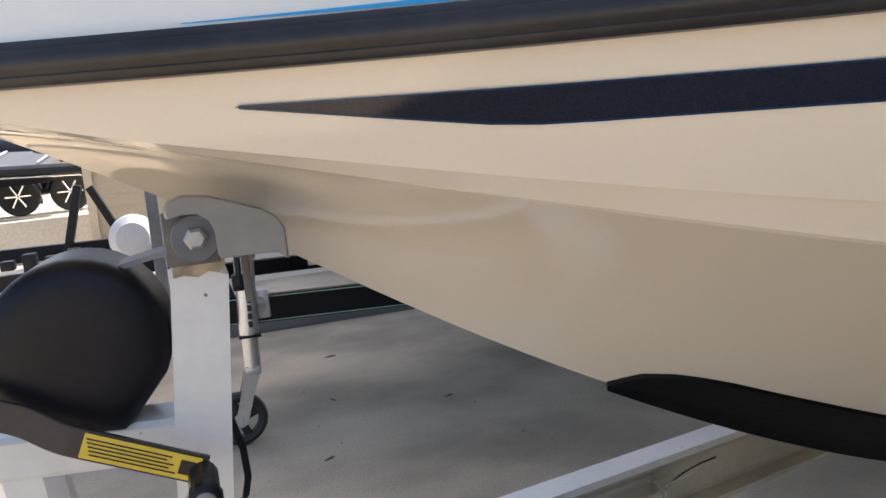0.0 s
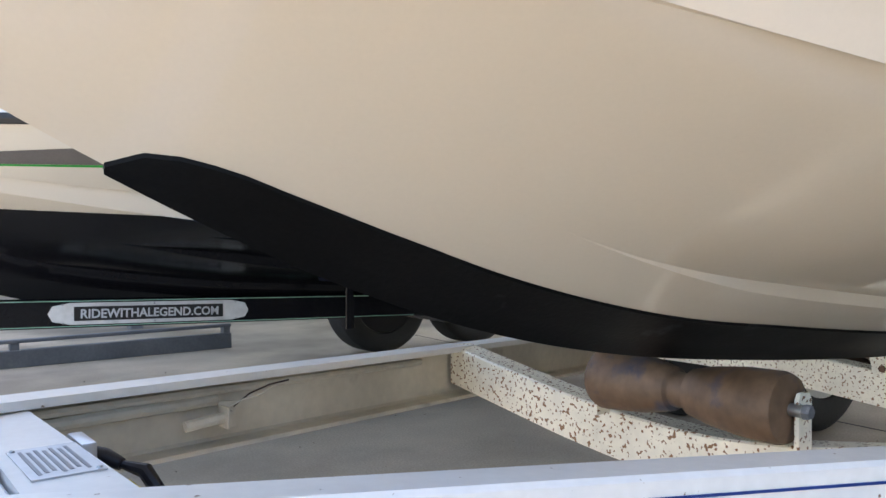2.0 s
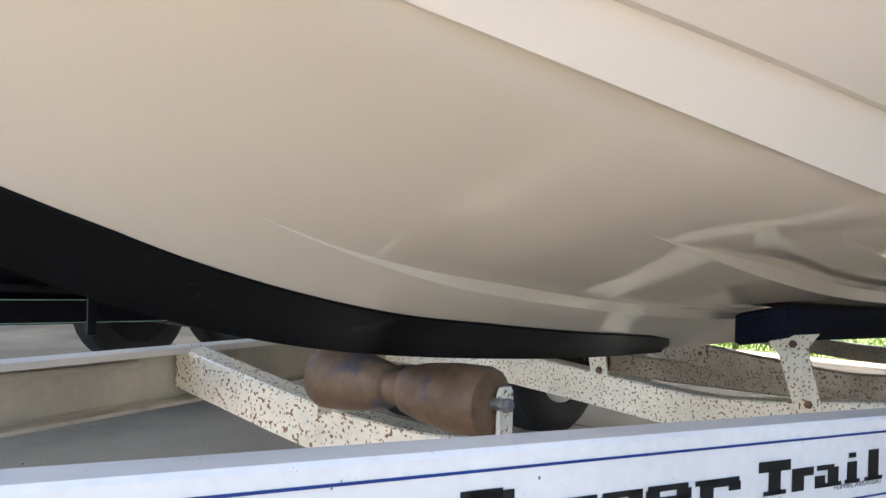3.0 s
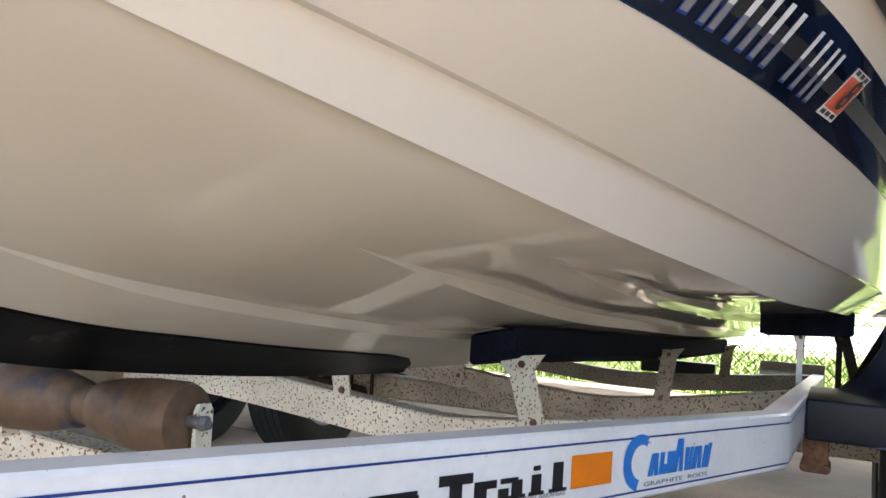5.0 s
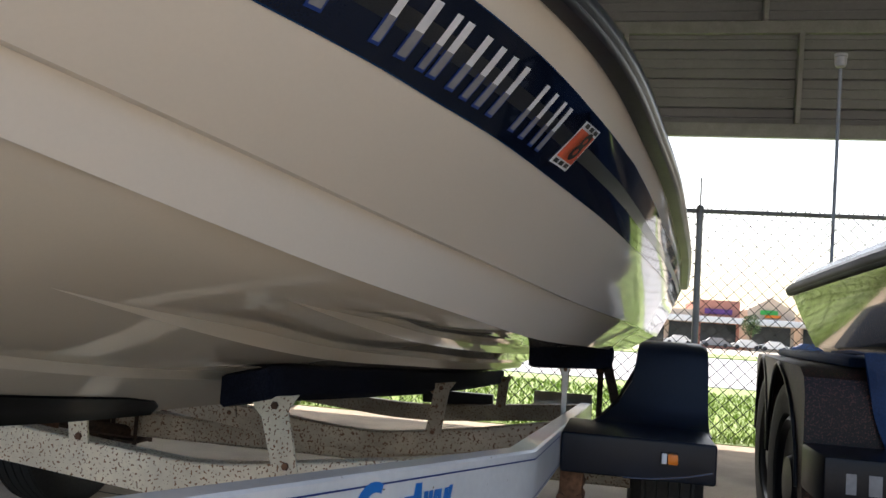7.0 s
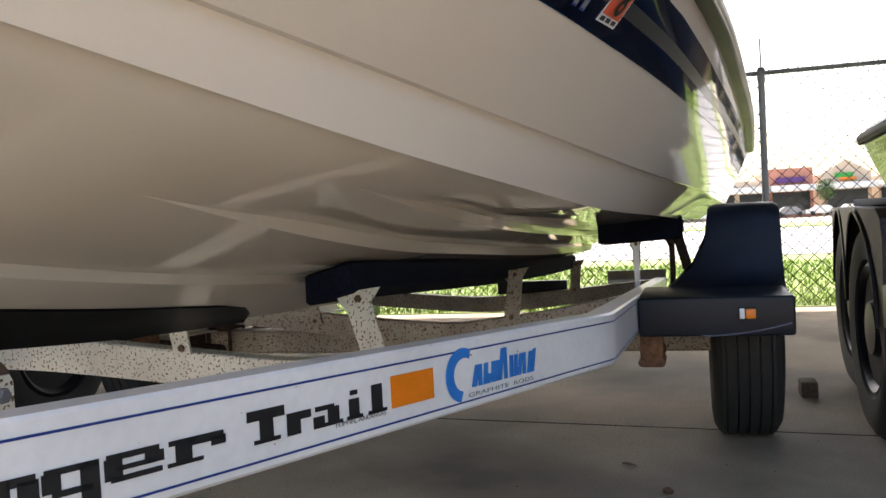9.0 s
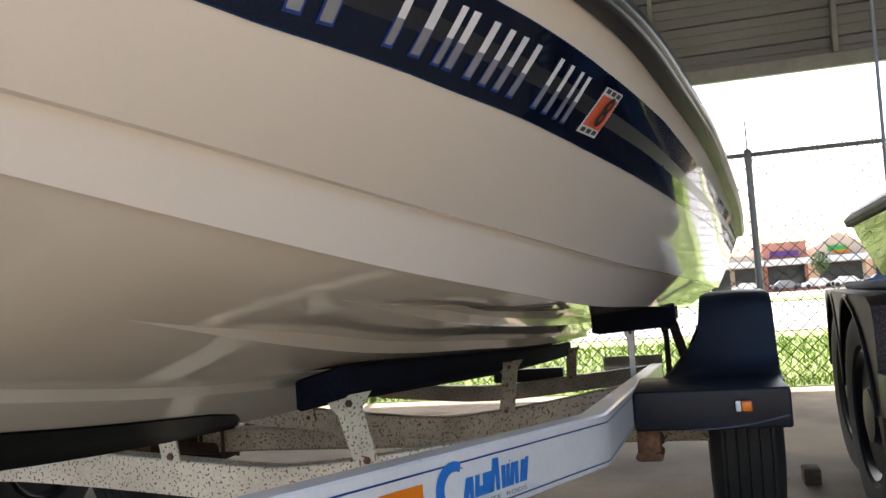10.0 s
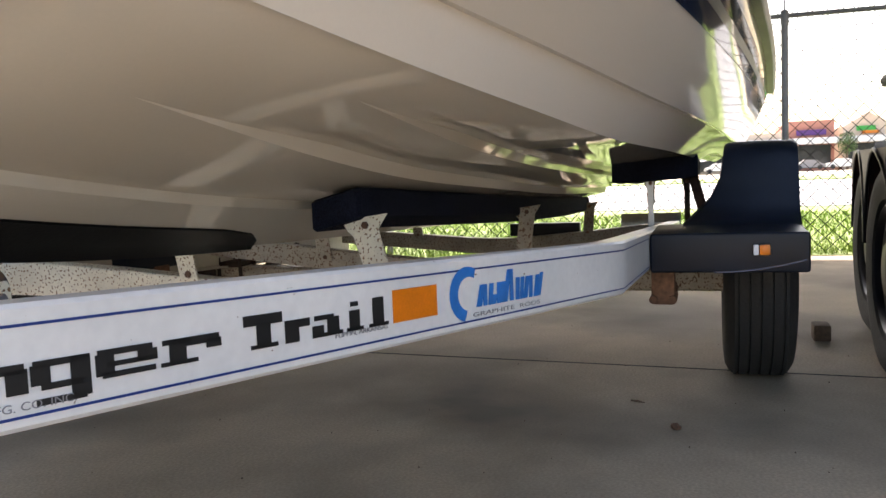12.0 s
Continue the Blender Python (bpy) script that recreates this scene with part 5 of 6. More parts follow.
lathe(bm, [(0.0, -0.040), (0.012, -0.040), (0.022, -0.02), (0.022, 0.02), (0.012, 0.040), (0.0, 0.040)], (-1.025, CY, CR), "Y", 18)
part("hub", bm, ALU, cw)
# winch stand of the far trailer: red roller on a black stand
bm = B()
prism(bm, [(-1.16, 0.56), (-0.98, 0.56), (-1.08, 0.90), (-1.14, 0.90)], 0.03, lambda u, v, w: Vector((u, 2.60 + w, v)))
stand2 = part("winch_stand", bm, BLACKP, trailer2, "black winch stand")
bm = B()
lathe(bm, [(0.0, -0.05), (0.05, -0.05), (0.062, -0.04), (0.062, 0.04), (0.05, 0.05), (0.0, 0.05)], (-1.13, 2.56, 0.905), "Y", 28)
bow2 = part("bow_roller", bm, REDROLL, stand2, "red bow roller")
bm = B()
lathe(bm, [(0.0, -0.056), (0.012, -0.056), (0.014, -0.05), (0.0, -0.049)], (-1.13, 2.56, 0.905), "Y", 12)
part("bolt", bm, WHITEINK, bow2)
bm = B()
prism(bm, [(-1.085, 0.66), (-1.045, 0.645), (-1.075, 0.745), (-1.105, 0.755)], 0.004, lambda u, v, w: Vector((u, 2.594 + w, v)))
part("reflector", bm, ORANGE, stand2, "orange reflector")
bm = B()
lathe(bm, [(0.0, -0.008), (0.025, -0.008), (0.027, 0.0), (0.0, 0.0)], (-1.10, 2.56, 0.60), "Y", 18)
part("marker_lamp", bm, ORANGE, trailer2, "amber marker lamp")
# trolling motor parked on the far bow
tm = thing("trolling_motor", (-0.9, 2.7, 1.2), "black trolling motor with silver slotted bracket stowed on the bow deck", "trolling motor")
bm = B()
box(bm, -1.60, -0.955, 2.55, 2.68, 1.165, 1.282, 0.02)
tmb = part("motor_housing", bm, BLACKP, tm, "black housing")
for k in (0, 1, 3, 4, 5):
    bm = B()
    box(bm, -1.285 + 0.034 * k, -1.258 + 0.034 * k, 2.546, 2.549, 1.214, 1.236)
    part("maker_bar", bm, YELLOW, tmb, "yellow bar")
for k in range(5):
    bm = B()
    box(bm, -1.18 + 0.017 * k, -1.168 + 0.017 * k, 2.546, 2.549, 1.192, 1.202)
    part("maker_bar", bm, GREYINK, tmb)
bm = B()
bar(bm, (-1.02, 2.62, 1.225), (0.10, 2.62, 1.225), 0.02, 0.045)
bar(bm, (-0.97, 2.62, 1.335), (0.10, 2.62, 1.375), 0.02, 0.075)
for x in (-0.97, -0.82, -0.70, -0.58, -0.46, -0.34, -0.20, 0.0):
    bar(bm, (x - 0.02, 2.622, 1.21), (x + 0.01, 2.622, 1.345), 0.015, 0.045, up=(0, 1, 0))
part("slotted_bracket", bm, WHITE, tm, "silver slotted bracket")
bm = B()
tube(bm, [(-1.2, 2.66, 1.36), (-0.9, 2.66, 1.42), (-0.4, 2.66, 1.46), (0.3, 2.66, 1.50)], 0.022, 12)
tube(bm, [(-1.42, 2.66, 1.415), (-1.41, 2.66, 1.37), (-1.37, 2.66, 1.325), (-1.30, 2.66, 1.30), (-1.20, 2.66, 1.29)], [0.016, 0.03, 0.032, 0.028, 0.026], 14)
lathe(bm, [(0.0, -0.04), (0.045, -0.04), (0.055, -0.025), (0.055, 0.025), (0.045, 0.04), (0.0, 0.04)], (-1.295, 2.62, 1.345), "Y", 20)
box(bm, -0.95, -0.90, 2.62, 2.68, 1.34, 1.50, 0.01)
part("motor_shaft", bm, BLACKP, tm, "black shaft and motor head")
# low steel rack on the floor beyond
rack = thing("steel_rack", (0, 4.65, 0), "low grey steel rack standing on the concrete", "rack")
bm = B()
bar(bm, (-1.32, 4.65, 0.05), (1.3, 4.65, 0.05), 0.06, 0.1)
part("bottom_rail", bm, STEELGREY, rack)
for x in (-1.29, 0.0, 1.27):
    bm = B()
    bar(bm, (x, 4.65, 0.1), (x, 4.65, 0.14), 0.05, 0.05, up=(0, 1, 0))
    part("leg", bm, STEELGREY, rack)
bm = B()
bar(bm, (-1.33, 4.65, 0.1), (-1.325, 4.65, 1.06), 0.07, 0.05, up=(0, 1, 0))
part("post", bm, STEELGREY, rack)
bm = B()
bar(bm, (-1.32, 4.65, 0.15), (1.3, 4.65, 0.15), 0.05, 0.02)
part("top_rail", bm, STEELGREY, rack)

# the dark boat on the other side
boat3 = neighbour(0.0, -2.80, "dark maroon glossy bass boat on a tandem trailer", MAROON, SILVERM, BLACKGEL, "black rub rail")
# maroon strip painting the reflection seen along the upper topside
bm = side_band(lambda x: sheer(x)[1] - 0.075, lambda x: sheer(x)[1] - 0.028, -0.9, 3.1, 60, 0.003, 2)
for v in bm.verts:
    v.co.y *= -1
bmesh.ops.reverse_faces(bm, faces=bm.faces)
part("side_stripe", moved(bm, (0.0, -2.80, 0)), MAROON, boat3, "glossy maroon band painted as a reflection under the rail")
trailer3 = simple_trailer(0.0, -2.68, "black tandem boat trailer with speckled fenders", BLACKGEL, True)
for s in (1, -1):
    y0, y1 = -2.68 + s * 1.02, -2.68 + s * 1.30
    prof = [(1.66, 0.25), (1.655, 0.62), (1.675, 0.67), (1.73, 0.695), (3.19, 0.695), (3.27, 0.66), (3.29, 0.40)]
    arch = [(3.21, 0.40)]
    for cx in (2.83, 2.08):
        for k in range(13):
            a = radians(8 + 164 * k / 12)
            arch.append((cx + 0.362 * math.cos(a), 0.33 + 0.362 * math.sin(a)))
    bm = B()
    loft(bm, [[Vector((u, y, v)) for u, v in prof + arch] for y in (y0, y1)])
    for v in bm.verts:
        v.co.y -= 0.095 * max(0.0, v.co.x - 2.0)
    f3 = part("fender", bm, SPECKLE, trailer3, "speckled dark maroon tandem fender", angle=0.5)
    bm = B()
    for cx in (2.08, 2.83):
        tube(bm, [(cx + 0.362 * math.cos(radians(8 + 164 * k / 12)), y1 + s * 0.002, 0.33 + 0.362 * math.sin(radians(8 + 164 * k / 12))) for k in range(13)], 0.006, 6)
    for v in bm.verts:
        v.co.y -= 0.095 * max(0.0, v.co.x - 2.0)
    part("fender_lip", bm, BLACKP, f3)
    bm = B()
    box(bm, 1.40, 1.652, min(y1 - s * 0.34, y1 + s * 0.005), max(y1 - s * 0.34, y1 + s * 0.005), 0.39, 0.505, 0.012)
    part("step", bm, BLACKP, trailer3, "black step with bars of lettering")
    bm = B()
    box(bm, 1.9, 3.0, min(y0 - s * 0.10, y0 + s * 0.12), max(y0 - s * 0.10, y0 + s * 0.12), 0.697, 0.725, 0.01)
    part("blue_pad", bm, BLUEPAD, trailer3, "blue carpet pad on the fender")
for k in range(6):
    bm = B()
    box(bm, 1.397, 1.399, -1.69 + 0.048 * k + (0.006 if k % 2 else 0), -1.662 + 0.048 * k, 0.425, 0.471)
    part("lettering_bar", bm, GREYINK, trailer3)
cloth = thing("blue_cloth", (1.66, -1.60, 0.70), "blue carpet cloth hanging over the dark fender", "cloth")
bm = B()
rings = []
for i in range(15):
    z = 0.742 - 0.25 * i / 14
    w0 = -1.515 - 0.06 * (i / 14) ** 1.5
    rings.append([Vector((1.646 - 0.006 * math.sin(3.0 * j + 0.5 * i) - 0.004, w0 - (0.25 - 0.02 * i / 14) * j / 10, z)) for j in range(11)])
front = [list(r) for r in rings]
loft(bm, rings, False, False)
top = [[Vector((1.64 + 0.35 * i / 4, -1.515 - 0.25 * j / 10, 0.742 + 0.003 * math.sin(2.1 * j + i))) for j in range(11)] for i in range(5)]
loft(bm, top, False, False)
bmesh.ops.solidify(bm, geom=bm.faces, thickness=0.006)
part("cloth_fold", bm, BLUEPAD, cloth)
lp = thing("stern_light", (3.3, -1.80, 1.0), "small grey stern light on a thin grey pole", "light")
bm = B()
tube(bm, [(3.25, -1.785, 0.98), (3.25, -1.80, 1.97)], 0.0075, 10)
part("pole", bm, GALV, lp)
bm = B()
lathe(bm, [(0.0, 1.975), (0.02, 1.98), (0.026, 1.995), (0.026, 2.02), (0.03, 2.024), (0.028, 2.036), (0.0, 2.04)], (3.25, -1.80, 0.0), "Z", 16)
part("lamp_head", bm, GREYP, lp, "grey lamp head")
bm = B()
box(bm, 2.62, 2.72, -1.34, -1.28, 0.0, 0.06, 0.008)
tagged(part("wheel_chock", bm, WOOD), "weathered wooden wheel chock on the concrete", "wheel chock")

# dark covered boat on the raised lot
lotboat = thing("covered_boat", (-4.0, 14.6, 0.5), "dark boat with a grey lined deck on the sunlit lot", "boat")
bm = B()
loft(bm, [[Vector((-7.0, 14.2 + a, 1.45 + b)), Vector((-7.0, 15.6 + a, 1.75 + b)), Vector((-2.9, 15.3 + a, 1.50 + b)), Vector((-2.7, 14.4 + a, 1.26 + b))] for a, b in ((0, 0), (0, 0.06))])
lotdeck = part("deck", bm, STEELGREY, lotboat, "dark grey deck")
for k in range(5):
    bm = B()
    bar(bm, (-6.6 + 0.8 * k, 14.26, 1.545 - 0.037 * k), (-6.4 + 0.8 * k, 15.2, 1.73 - 0.03 * k), 0.035, 0.012, 0.002)
    part("deck_line", bm, WHITEINK, lotdeck)
bm = B()
bar(bm, (-7.0, 14.15, 1.40), (-2.7, 14.36, 1.20), 0.10, 0.10, 0.02)
part("gunwale", bm, BLACKGEL, lotboat, "black gunwale")
bm = B()
bar(bm, (-7.0, 14.2, 1.33), (-2.8, 14.4, 1.13), 0.05, 0.035, 0.01)
part("rail_trim", bm, CHROME, lotboat, "bright rail trim")
bm = B()
loft(bm, [[Vector((-7.0, 14.3, 1.35)), Vector((-7.0, 15.5, 1.35)), Vector((-7.0, 15.2, 1.0)), Vector((-7.0, 14.5, 1.0))], [Vector((-2.8, 14.45, 1.2)), Vector((-2.8, 15.2, 1.2)), Vector((-3.4, 15.0, 1.05)), Vector((-3.4, 14.6, 1.05))]])
part("hull", bm, BLACKGEL, lotboat, "dark glossy hull")

# ---------------- carport ----------------
def roof_z(x):
    """The roof falls from the fence side towards the bows; this unseen fall is added to cut sky light."""
    return 4.40 - 0.2 * (7.4 - x)


bm = B()
prof = []
# unseen front edge, placed for how much sky reaches the slab
x = 1.08
while x < 7.4:
    prof += [(u, roof_z(u) + h) for u, h in ((x, 0), (x + 0.20, 0), (x + 0.215, 0.025), (x + 0.255, 0.025), (x + 0.27, 0))]
    x += 0.28
loft(bm, [[Vector((u, y, v)) for u, v in prof] + [Vector((u, y, roof_z(u) + 0.07)) for u, v in reversed(prof)] for y in (-14, 14)])
tagged(part("ceiling", bm, TIN, None, "", smooth=False), "ribbed painted steel underside of the carport roof", "ceiling", kind="structure")
# ribbed steel skirt hanging along the fence side
bm = B()
prof = []
z = 2.60
while z < 4.36:
    prof += [(7.42, z), (7.42, z + 0.075), (7.428, z + 0.080), (7.428, z + 0.088), (7.42, z + 0.093), (7.42, z + 0.165), (7.428, z + 0.170), (7.428, z + 0.178), (7.42, z + 0.183), (7.42, z + 0.245), (7.455, z + 0.252), (7.455, z + 0.268), (7.42, z + 0.275)]
    z += 0.276
loft(bm, [[Vector((u, y, v)) for u, v in prof] + [Vector((7.48, y, v)) for u, v in reversed(prof)] for y in (-14, 14)])
tagged(part("wall_skirt", bm, TIN, None, "", smooth=False), "horizontally ribbed grey steel wall skirt over the open side", "wall", kind="structure")
frame_c = thing("carport_frame", (0, 0, 0), "grey steel carport frame with girts and posts", "carport", kind="structure")
for zz, hh in ((2.645, 0.13), (3.615, 0.12)):
    bm = B()
    bar(bm, (7.385, -14, zz), (7.385, 14, zz), 0.06, hh, 0.004)
    part("girt", bm, GALV, frame_c)
for k in range(-5, 6):
    y = -2.37 + 1.57 * k
    bm = B()
    bar(bm, (7.392, y, 2.712), (7.392, y - 0.02, 3.553), 0.045, 0.12, 0.004, up=(1, 0, 0))
    part("stud", bm, GALV, frame_c)
    bm = B()
    bar(bm, (7.392, y + 0.30, 3.677), (7.392, y + 0.30, 4.39), 0.045, 0.12, 0.004, up=(1, 0, 0))
    part("stud", bm, GALV, frame_c)
for k in range(4):
    bm = B()
    bar(bm, (1.15 + 2.0 * k, -14, roof_z(1.15 + 2.0 * k) - 0.07), (1.15 + 2.0 * k, 14, roof_z(1.15 + 2.0 * k) - 0.07), 0.06, 0.12, 0.004)
    part("purlin", bm, GALV, frame_c)
for xx, yy in ((7.36, 4.1), (7.36, -6.0), (1.15, 6.2), (1.15, -6.5)):
    bm = B()
    bar(bm, (xx, yy, -0.02), (xx, yy, roof_z(xx) - 0.13), 0.1, 0.1, 0.006, up=(0, 1, 0))
    part("carport_post", bm, GALV, frame_c)

# ---------------- fence ----------------
fence = thing("chain_link_fence", (5.72, -1.43, 0), "galvanised chain link fence along the edge of the slab", "fence")
FX = 5.72
for y in (-7.4, -4.42, -1.43, 1.56, 4.55):
    bm = B()
    tube(bm, [(FX, y, -0.02), (FX, y, 1.68)], 0.024, 12)
    tube(bm, [(FX, y, 1.68), (FX - 0.0, y, 1.90)], 0.006, 6)
    part("fence_post", bm, GALV, fence)
    bm = B()
    lathe(bm, [(0.0, 1.70), (0.02, 1.695), (0.028, 1.68), (0.028, 1.60), (0.026, 1.60)], (FX, y, 0), "Z", 12)
    part("post_cap", bm, GALV, fence)
bm = B()
tube(bm, [(FX, -8.5, 1.655), (FX, 6.0, 1.655)], 0.017, 10)
part("top_rail", bm, GALV, fence)
verts, faces = [], []
step, top, bot = 0.048, 1.66, 0.02
n = int((top - bot) / step)


def wire(pts, r=0.0042):
    base = len(verts)
    for p in pts:
        for a in (0, 2.094, 4.189):
            verts.append((p[0] + r * math.cos(a), p[1] + r * math.sin(a), p[2]))
    for i in range(len(pts) - 1):
        for k in range(3):
            j = (k + 1) % 3
            faces.append((base + 3 * i + k, base + 3 * i + j, base + 3 * i + 3 + j, base + 3 * i + 3 + k))


y, turn_ = -5.6, False
while y < 3.6:
    turn_ = not turn_
    wire([(FX + (0.003 if i % 2 else -0.003), y + (step / 2 if (i % 2) == turn_ else -step / 2) * 1.0, bot + step * i) for i in range(n + 1)] + [(FX, y, top + 0.03)])
    y += step
me = bpy.data.meshes.new("wire_mesh")
me.from_pydata(verts, [], faces)
me.materials.append(WIRE)
ob = new("wire_mesh", me)
ob.parent = fence
me.transform(Matrix.Translation((-5.72, 1.43, 0)))
tagged(ob, kind="stuff")

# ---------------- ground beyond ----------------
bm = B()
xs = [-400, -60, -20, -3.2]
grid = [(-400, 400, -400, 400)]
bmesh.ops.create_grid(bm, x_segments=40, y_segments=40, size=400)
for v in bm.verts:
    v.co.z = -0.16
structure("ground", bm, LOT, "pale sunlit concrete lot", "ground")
bm = B()
rings = []
for i in range(30):
    yy = -60 + 120 * i / 29
    rings.append([Vector((5.60, yy, -0.06)), Vector((5.62, yy, 0.005)), Vector((9.0, yy, -0.02)), Vector((13.2, yy, -0.06)), Vector((13.3, yy, -0.2))])
loft(bm, rings, False, False)
structure("verge", bm, GRASS, "sunlit grass verge behind the fence", "grass")
bm = B()
box(bm, 13.3, 30, -120, 120, -0.25, -0.05)
structure("road", bm, ROAD, "pale sunlit road", "road")
bm = B()
box(bm, 30, 36, -120, 120, -0.25, -0.02)
structure("far_verge", bm, GRASS, "far grass strip", "grass")
# grass blades
rng = random.Random(4)
verts, faces = [], []
for i in range(34000):
    near = rng.random() ** 1.6
    px, py = 5.64 + 5.2 * near, rng.uniform(-6.5, 4.5)
    h = rng.uniform(0.02, 0.07) * (1.4 if near < 0.08 else 0.8)
    a = rng.uniform(0, 6.28)
    w = rng.uniform(0.003, 0.006) * (1 + near)
    lx, ly = rng.uniform(-0.05, 0.05), rng.uniform(-0.05, 0.05)
    b = len(verts)
    verts += [(px - w * math.cos(a), py - w * math.sin(a), -0.01), (px + w * math.cos(a), py + w * math.sin(a), -0.01), (px + lx, py + ly, h)]
    faces.append((b, b + 1, b + 2))
me = bpy.data.meshes.new("grass_blades")
me.from_pydata(verts, [], faces)
me.materials.append(BLADE)
tagged(new("grass_blades", me), "bright green grass blades along the fence", "grass", kind="stuff")


# ---------------- shops across the road ----------------
def shop(y0, y1, h, wall, label, gable=False, sign=None):
    sx = 60.0
    s = thing("shop", (sx, (y0 + y1) / 2, -0.02), label, "building", group="shops across the road")
    bm = B()
    if gable:
        ym = (y0 + y1) / 2
        prism(bm, [(y0, -0.2), (y1, -0.2), (y1, h), (ym, h + 0.9), (y0, h)], 12, lambda u, v, w: Vector((sx + w, u, v)))
    else:
        box(bm, sx, sx + 12, y0, y1, -0.2, h)
    part("wall", bm, wall, s)
    bm = B()
    box(bm, sx - 1.6, sx, y0 - 0.1, y1 + 0.1, 1.55, 1.95, 0.03)
    part("canopy", bm, WHITE, s, "white canopy")
    k = max(1, int((y1 - y0) / 1.6))
    for i in range(k):
        a = y0 + (y1 - y0) * (i + 0.08) / k
        b = y0 + (y1 - y0) * (i + 0.92) / k
        bm = B()
        box(bm, sx - 0.06, sx + 0.02, a, b, 0.0, 1.5)
        part("window", bm, GLASS, s)
    if sign:
        for (a, b, z0, z1, ink) in sign:
            bm = B()
            box(bm, sx - 0.15, sx - 0.02, a, b, z0, z1)
            part("sign_bar", bm, ink, s)
    return s


shop(-5.9, 2.0, 2.4, STUCCO, "tan stucco shop with white canopy")
shop(-8.7, -5.95, 3.1, STUCCOR, "red stucco shop with purple sign", sign=((-8.2, -6.4, 2.15, 2.5, PURPLE),))
shop(-12.2, -9.2, 2.6, STUCCO, "tan gabled shop with green sign", True, ((-11.1, -10.0, 2.3, 2.6, GREEN), (-11.3, -10.3, 2.1, 2.3, ORANGE)))
shop(-22, -12.6, 2.3, STUCCO, "tan stucco shop with white canopy")
shop(2.4, 14, 2.5, STUCCOR, "red stucco shop with white canopy")


def car_mesh(bm, x, y, s):
    prof = [(-2.1, 0.25), (-2.1, 0.7), (-1.5, 0.85), (-0.9, 1.35), (0.7, 1.38), (1.3, 0.9), (2.05, 0.75), (2.1, 0.25)]
    prism(bm, [(u * s, v * s) for u, v in prof], 1.7 * s, lambda u, v, w: Vector((x + w, y + u, v)))


for i, (yy, paint) in enumerate(((-4.4, WHITE), (-6.6, GREYINK), (-8.4, WHITE), (-10.0, WHITE), (-11.9, BLUEPAD), (-13.6, GREYINK), (-15.6, WHITE), (-1.5, WHITE))):
    c = thing("parked_car", (54, yy, 0), "parked car in front of the shops", "car", group="parked cars")
    bm = B()
    car_mesh(bm, 54.0, yy, 0.42)
    part("body", bm, paint, c)
    for d_ in (-0.55, 0.55):
        bm = B()
        lathe(bm, [(0.0, -0.06), (0.13, -0.06), (0.13, 0.06), (0.0, 0.06)], (53.98, yy + d_, 0.12), "X", 14)
        part("wheel", bm, RUBBER, c)


def tree(x, y, h, seed):
    r = random.Random(seed)
    t = thing("tree", (x, y, 0), "small green street tree", "tree")
    bm = B()
    tube(bm, [(x, y, -0.1), (x, y + 0.02, h * 0.3), (x + 0.05, y, h * 0.6)], [0.09, 0.07, 0.03], 8)
    for k in range(5):
        a = r.uniform(0, 6.28)
        tube(bm, [(x, y, h * (0.35 + 0.06 * k)), (x + 0.3 * math.cos(a), y + 0.3 * math.sin(a), h * (0.55 + 0.07 * k))], [0.03, 0.012], 5)
    part("trunk", bm, WOOD, t)
    vs, fs = [], []
    for k in range(1500):
        u = Vector((r.gauss(0, 1), r.gauss(0, 1), r.gauss(0, 1))).normalized() * r.random() ** 0.4
        c = Vector((x + u.x * h * 0.27, y + u.y * h * 0.27, h * 0.68 + u.z * h * 0.32))
        e = Vector((r.uniform(-1, 1), r.uniform(-1, 1), r.uniform(-1, 1))).normalized() * 0.08
        f = Vector((r.uniform(-1, 1), r.uniform(-1, 1), r.uniform(-1, 1))).normalized() * 0.08
        b = len(vs)
        vs += [c - Vector((x, y, 0)), c + e - Vector((x, y, 0)), c + f - Vector((x, y, 0))]
        fs.append((b, b + 1, b + 2))
    mm = bpy.data.meshes.new("crown")
    mm.from_pydata([tuple(v) for v in vs], [], fs)
    mm.materials.append(LEAF)
    o = new("crown", mm)
    o.parent = t


tree(56.0, -8.9, 2.2, 3)
tree(57.0, -13.2, 2.4, 5)

# ---------------- the sunlit side beyond the bow ----------------
bm = B()
box(bm, -2.6, 9, 13.0, 13.2, -0.2, 4.2)
wallb = tagged(part("wall_building", bm, SIDING), "tan ribbed metal building wall", "wall", kind="structure")
for k in range(22):
    bm = B()
    box(bm, -2.6, 9, 12.965, 13.0, 0.2 + 0.18 * k, 0.225 + 0.18 * k)
    part("siding_rib", bm, SIDING, wallb)
for xx in (-2.62, 0.35, 3.3):
    bm = B()
    box(bm, xx, xx + 0.12, 12.93, 13.0, -0.1, 4.1)
    part("downpipe", bm, SIDING, wallb)


def road_sign(x, y, z0, w, h, pole, label, board, bars, extra=None):
    s = thing("road_sign", (x, y, 0), label, "sign")
    bm = B()
    box(bm, x - w / 2, x + w / 2, y, y + 0.25, z0, z0 + h, 0.02)
    part("sign_board", bm, board, s)
    if pole:
        bm = B()
        tube(bm, [(x, y + 0.15, -0.2), (x, y + 0.15, z0)], 0.10, 10)
        part("pole", bm, BLACKP, s)
    for a, b, c, d_, ink in bars:
        bm = B()
        box(bm, x - w / 2 + a * w, x - w / 2 + b * w, y - 0.03, y - 0.002, z0 + c * h, z0 + d_ * h)
        part("sign_bar", bm, ink, s)
    return s


